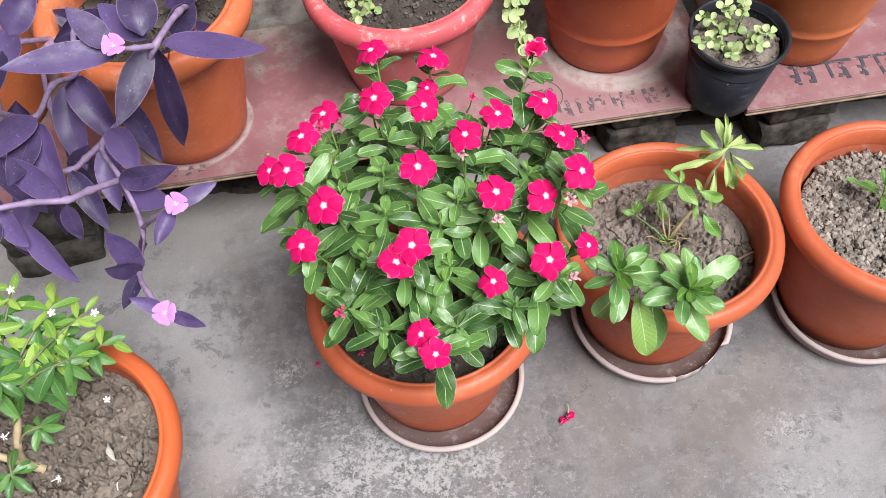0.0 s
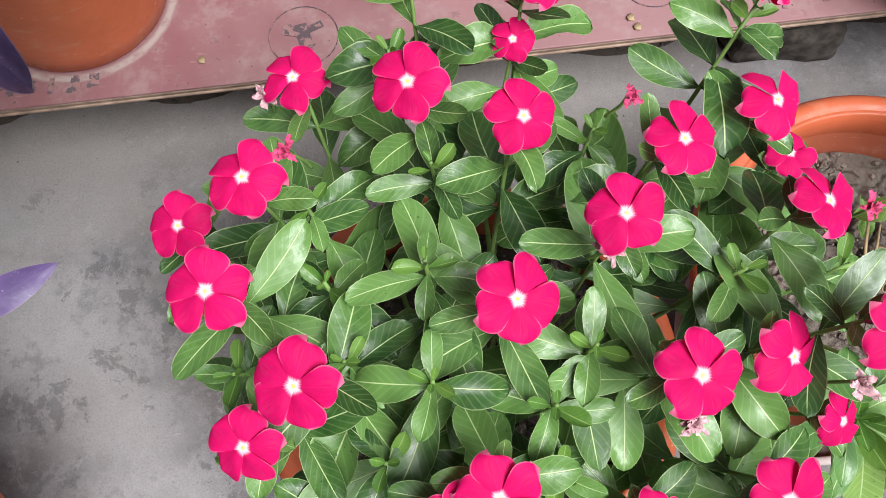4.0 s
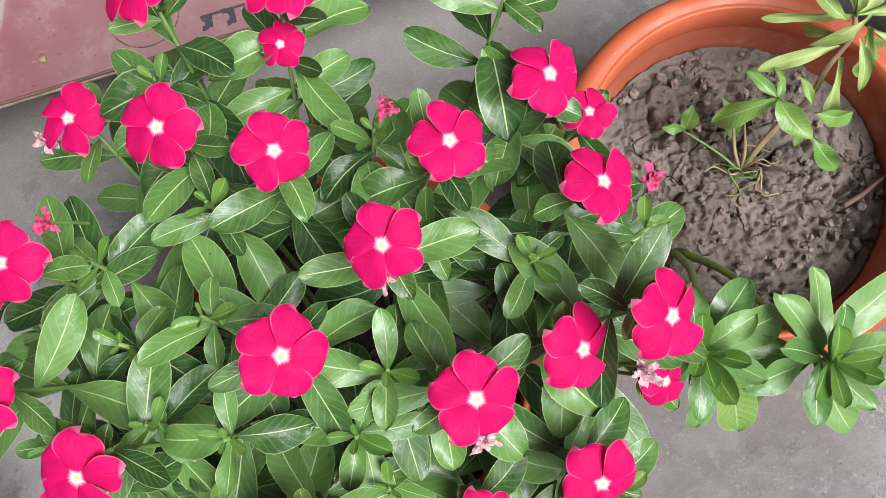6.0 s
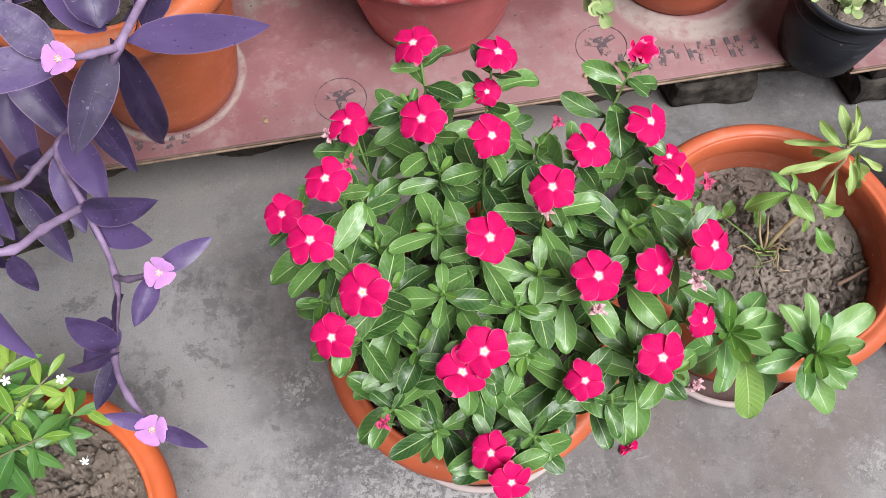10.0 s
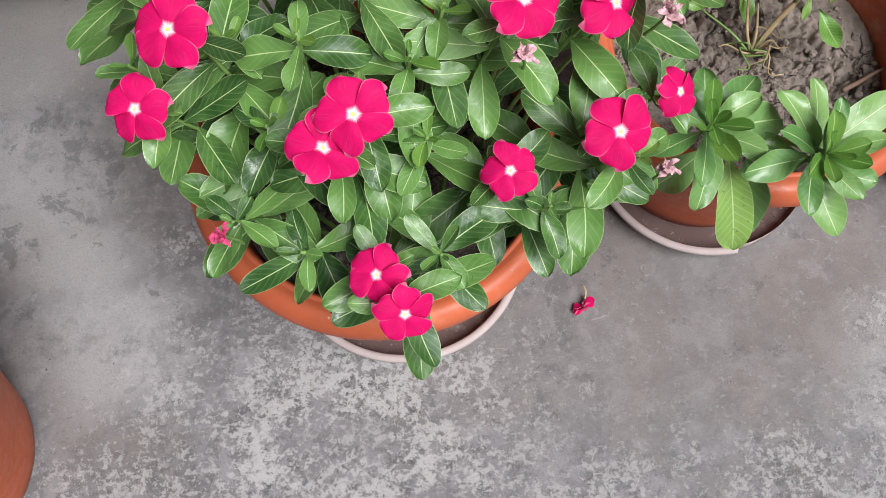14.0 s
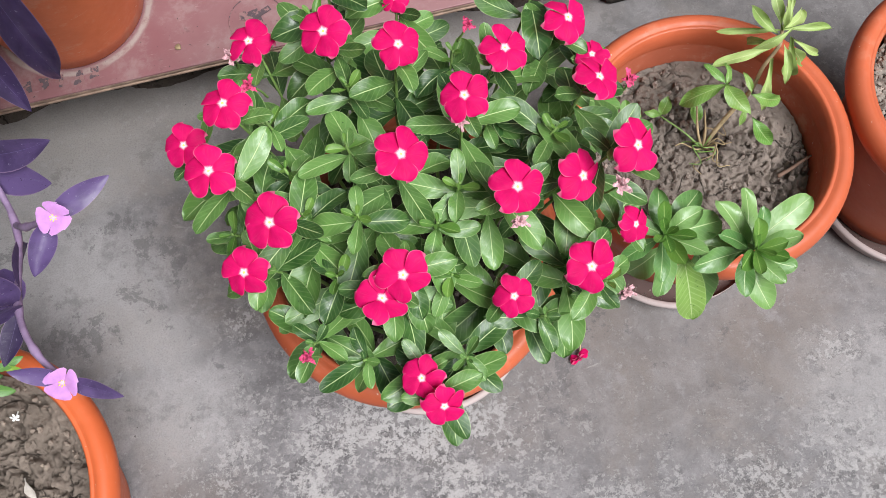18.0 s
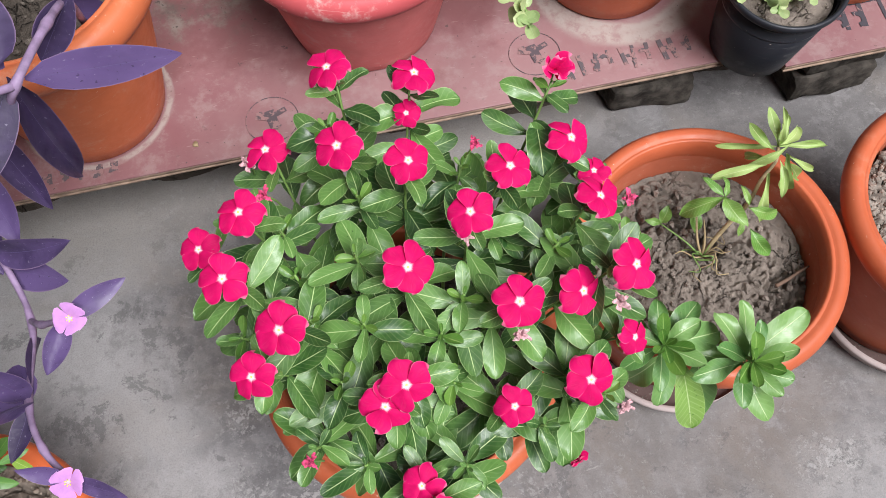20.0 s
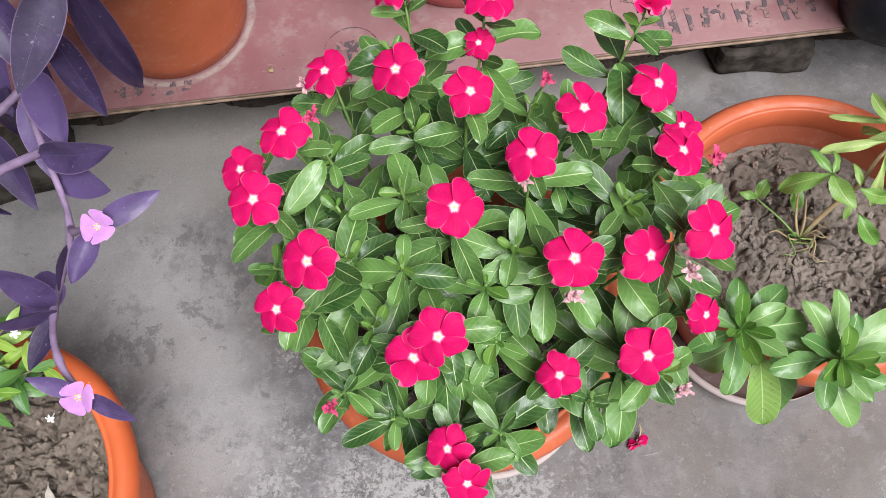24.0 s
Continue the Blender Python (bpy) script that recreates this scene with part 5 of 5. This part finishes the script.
for base, tip, w in (((-0.308, 0.001, 0.574), (-0.255, 0.034, 0.573), 0.024), ((-0.310, -0.002, 0.572), (-0.330, -0.050, 0.560), 0.020), ((-0.362, -0.055, 0.520), (-0.382, -0.045, 0.590), 0.038), ((-0.360, -0.062, 0.520), (-0.380, -0.092, 0.575), 0.034),
                     ((-0.362, -0.066, 0.520), (-0.374, -0.115, 0.521), 0.022), ((-0.364, -0.045, 0.508), (-0.392, 0.030, 0.458), 0.040), ((-0.372, -0.020, 0.505), (-0.382, -0.070, 0.535), 0.030), ((-0.306, -0.141, 0.548), (-0.345, -0.136, 0.578), 0.018), ((-0.306, -0.142, 0.547), (-0.258, -0.163, 0.546), 0.019)):
    strap(base, tip, w)
for base, tip, w in (((-0.525, 0.174, 0.563), (-0.485, 0.070, 0.515), 0.044), ((-0.528, 0.167, 0.558), (-0.545, 0.070, 0.553), 0.042), ((-0.480, 0.060, 0.535), (-0.570, 0.120, 0.555), 0.044), ((-0.472, 0.050, 0.530), (-0.470, 0.030, 0.470), 0.026), ((-0.537, 0.037, 0.508), (-0.455, -0.052, 0.490), 0.034),
                     ((-0.557, 0.044, 0.533), (-0.522, -0.005, 0.512), 0.030), ((-0.523, 0.193, 0.677), (-0.54, 0.082, 0.66), 0.05), ((-0.514, 0.21, 0.689), (-0.470, 0.255, 0.735), 0.036), ((-0.524, 0.179, 0.568), (-0.566, 0.087, 0.585), 0.043), ((-0.544, 0.282, 0.626), (-0.600, 0.190, 0.650), 0.045), ((-0.562, 0.035, 0.53), (-0.60, -0.03, 0.52), 0.036)):
    strap(base, tip, w)
# crowded leaves of the hanging shoots over the board
for base, tip, w in (((-0.560, 0.205, 0.530), (-0.585, 0.190, 0.400), 0.050), ((-0.632, 0.19, 0.480), (-0.590, 0.165, 0.362), 0.046), ((-0.582, 0.20, 0.396), (-0.616, 0.20, 0.310), 0.036), ((-0.586, 0.19, 0.360), (-0.600, 0.185, 0.275), 0.020),
                     ((-0.690, 0.20, 0.300), (-0.650, 0.19, 0.165), 0.042), ((-0.500, 0.22, 0.455), (-0.566, 0.22, 0.312), 0.048), ((-0.70, 0.20, 0.335), (-0.66, 0.17, 0.245), 0.038)):
    strap(base, tip, w)
for k in range(6):
    p = Vector((-0.60 - 0.030 * k + rnd.uniform(-0.03, 0.03), 0.30 + 0.05 * math.sin(2.1 * k), 0.43 + 0.05 * math.cos(1.7 * k)))
    strap(p, p + Vector((rnd.uniform(-0.05, 0.06), rnd.uniform(-0.10, -0.02), rnd.uniform(-0.12, -0.05))), 0.042)
for k in range(3):
    shoot([(-0.52 - 0.06 * k, 0.46, 0.46), (-0.56 - 0.07 * k, 0.36, 0.53), (-0.57 - 0.08 * k, 0.30, 0.47), (-0.56 - 0.09 * k, 0.25, 0.38)])
# crown over the soil
for k in range(11):
    a = 2.39 * k
    r = 0.03 + 0.006 * k
    p = Vector((-0.45 + r * math.cos(a), 0.52 + r * math.sin(a), 0.46 + 0.05 * math.sin(k)))
    strap(p, p + Vector((0.11 * math.cos(a), 0.11 * math.sin(a), rnd.uniform(0.02, 0.10))), 0.045)
LILAC = petal_mesh(M_LILAC, width=1.75, skew=0.02, cup=-0.15, n=6, m=5)
for at, n, s in (((-0.358, 0.149, 0.712), (0.1, -0.5, 1), 0.0145), ((-0.301, -0.004, 0.583), (0.1, -0.5, 1), 0.0145), ((-0.307, -0.144, 0.553), (0.05, -0.6, 1), 0.0145), ((-0.348, 0.265, 0.715), (0.1, -0.4, 1), 0.015)):
    fl = part("flower", lathe([(0, -0.3), (0.15, -0.2), (0.12, 0.0), (0, 0.05)], 8), M_LILAC, trail, "three-petalled lilac flower", at=back @ face(at, n, s, rnd.uniform(0, 2)))
    for k in range(3):
        part("petal", LILAC, None, fl, at=Matrix.Rotation(2.094 * k, 4, "Z") @ Matrix.Rotation(0.3, 4, "X"))
    st = bmesh.new()
    for k in range(6):
        tube([Vector((0.1 * math.cos(k), 0.1 * math.sin(k), 0.0)), Vector((0.20 * math.cos(k), 0.20 * math.sin(k), 0.22))], 0.02, 0.045, 5, st)
    part("stamens", st, M_EYE, fl, "yellow stamens")

# ---- succulents ----
COIN = leaf_set("leaf", M_LEAF_SUCC, 3, width=(0.75, 0.9), fold=0.3, arch=(0.1, 0.3), wave=0.0, a=0.6, b=0.4, rows=6, cols=5)


def sprig(plant, back, pts, n, size, rnd, r=0.0016, stem=M_STEM):
    line = curve_points(pts, 6)
    part("stem", tube(line, r, r * 0.7, 6), stem, plant, at=back)
    for k in range(n):
        t = (k + 0.5) / n
        p = line[int(t * (len(line) - 1))]
        a = 1.57 * (k % 2) + 0.3 * k
        tan = (line[-1] - line[0]).normalized()
        sx = tan.cross(Vector((0, 0, 1) if abs(tan.z) < 0.9 else (1, 0, 0))).normalized()
        sy = tan.cross(sx)
        for sg in (1, -1):
            way = (sx * math.cos(a) + sy * math.sin(a)) * sg + tan * 0.4
            part("leaf", rnd.choice(COIN), None, plant, at=back @ aim(p, way, (rnd.uniform(-0.4, 0.4), -0.6, 1), size * rnd.uniform(0.8, 1.2)))


rnd = random.Random(4)
purslane, back = planted("succulent_sprigs", "pale green succulent sprigs in the black nursery pot", "succulent", 0.583, 0.4955, BOARD_TOP + 0.135)
for a, r, h in ((2.6, 0.075, 0.035), (3.5, 0.085, 0.03), (4.3, 0.075, 0.03), (5.3, 0.06, 0.03), (5.9, 0.06, 0.035), (1.2, 0.05, 0.05), (2.0, 0.05, 0.05)):
    c = Vector((0.583, 0.4955, BOARD_TOP + 0.134))
    d = Vector((math.cos(a), math.sin(a), 0))
    sprig(purslane, back, [c + d * 0.02, c + d * r * 0.6 + Vector((0, 0, h)), c + d * r + Vector((0, 0, h * 1.1))], 6, 0.016, rnd)
pinkpot, back = planted("succulent_sprigs", "low pale green succulent sprigs in the pink pot", "succulent", -0.022, 0.640, BOARD_TOP + 0.198)
for a, r in ((3.6, 0.10), (4.0, 0.12), (3.2, 0.11)):
    c = Vector((-0.03, 0.63, BOARD_TOP + 0.197))
    d = Vector((math.cos(a), math.sin(a), 0))
    sprig(pinkpot, back, [c + d * 0.05, c + d * r * 0.8 + Vector((0, 0, 0.02)), c + d * r + Vector((0, 0, 0.02))], 5, 0.016, rnd)
vine, back = planted("succulent_vine", "pale succulent vine trailing from a terracotta pot", "succulent", 0.386, 0.682, BOARD_TOP + 0.25)
for k in range(2):
    sprig(vine, back, [(0.34, 0.62, 0.425), (0.27, 0.56, 0.475), (0.215, 0.53, 0.45), (0.17 + 0.012 * k, 0.495, 0.425), (0.182 + 0.01 * k, 0.445, 0.405), (0.197, 0.405, 0.39)], 19, 0.0205, rnd)

# ---- marks on the boards ----
def mark(name, bm, mat, label, at, kind=""):
    ob = part(name, bm, mat, at=at)
    return tagged(ob, label, "marking", "markings on the boards", kind)


def ring_mark(r, w, h=0.0006):
    return lathe([(r - w, h * 0.2), (r - w, h), (r, h), (r, h * 0.2)], 56)


AT = lambda x, y: pose(x, y, BOARD_TOP + 0.0006, 0, 0, math.degrees(TURN_B))
for x, y in ((-0.182, 0.455), (0.240, 0.524)):
    ob = mark("printed_emblem", ring_mark(0.0415, 0.0012), M_INK_WORN, "worn round black printed emblem on red board", AT(x, y))
    b = bmesh.new()
    for k, (dx, dy, w, h, r) in enumerate(((0, 0.0, 0.016, 0.034, 0.2), (-0.012, 0.006, 0.026, 0.010, -0.3), (0.012, 0.010, 0.024, 0.009, 0.4), (0.004, -0.012, 0.012, 0.014, 0.7), (-0.018, 0.012, 0.010, 0.010, 0.1))):
        box(b, (w, h, 0.0006), (dx, dy, 0.0006 + 0.0001 * k), 0, r)
    part("printed_figure", b, M_INK_WORN, ob, smooth=False)


def stencil(s0, d0, n, pitch, h, seed, label, head, ink=M_INK, bold=1.0):
    """A row of worn stencilled strokes that cannot be read, as plain bars."""
    rnd = random.Random(seed)
    ob = thing("stencilled_bars", label, "marking", "markings on the boards", on_board(s0, d0, BOARD_TOP + 0.0006))
    ob.rotation_euler = (0, 0, TURN_B)
    if head:
        b = bmesh.new()
        box(b, (n * pitch * 0.94, h * 0.14, 0.0006), (n * pitch * 0.5, h, 0), 0)
        part("bar", b, ink, ob, smooth=False)
    for k in range(n):
        b = bmesh.new()
        hh, x, w = h * rnd.uniform(0.55, 1.0), (k + rnd.uniform(0.3, 0.6)) * pitch, bold * pitch * rnd.uniform(0.16, 0.26)
        box(b, (w, hh, 0.0006), (x, h - hh / 2, 0.0002), 0, rnd.uniform(-0.16, 0.10))
        if k % 3 != 2:
            r, c, a0 = pitch * rnd.uniform(0.24, 0.36), Vector((x - pitch * 0.34, h - hh * rnd.uniform(0.45, 0.75), 0.0)), rnd.uniform(-2.2, -0.6)
            hook = bmesh.new()
            rows = [[hook.verts.new((c.x + rr * math.cos(a0 + 0.42 * q), c.y + rr * math.sin(a0 + 0.42 * q), z)) for rr, z in ((r - w / 2, 0.0), (r - w / 2, 0.0007), (r + w / 2, 0.0007), (r + w / 2, 0.0))] for q in range(9)]
            for r0, r1 in zip(rows, rows[1:]):
                for e in range(3):
                    hook.faces.new((r0[e], r0[e + 1], r1[e + 1], r1[e]))
            part("bar", hook, ink, ob, smooth=False)
        part("bar", b, ink, ob, smooth=False)
    return ob


stencil(0.265, 0.014, 11, 0.0215, 0.046, 3, "row of worn black stencilled bars on the red board", False, M_INK_FAINT, 1.5)
stencil(0.735, 0.004, 8, 0.034, 0.054, 6, "row of black stencilled bars on the second board", True)
stencil(-0.53, 0.010, 5, 0.024, 0.024, 9, "faint worn stencilled bars near the board edge", False, M_INK_FAINT, 1.3)
stencil(-0.12, 0.008, 4, 0.026, 0.020, 12, "faint worn stencilled bars behind the flowers", True)
for x, y in ((-0.30, 0.425), (0.215, 0.455), (0.208, 0.468)):
    b = bmesh.new()
    bmesh.ops.create_icosphere(b, subdivisions=2, radius=0.006)
    for v in b.verts:
        v.co *= 0.8 + 0.5 * noise.noise(v.co * 300)
        v.co.z *= 0.45
    tagged(part("dry_leaf_crumb", b, M_STEM_DRY, at=AT(x, y) @ Matrix.Translation((0, 0, 0.002))), "small dry leaf crumb on the red board", "debris", "crumbs on the boards")
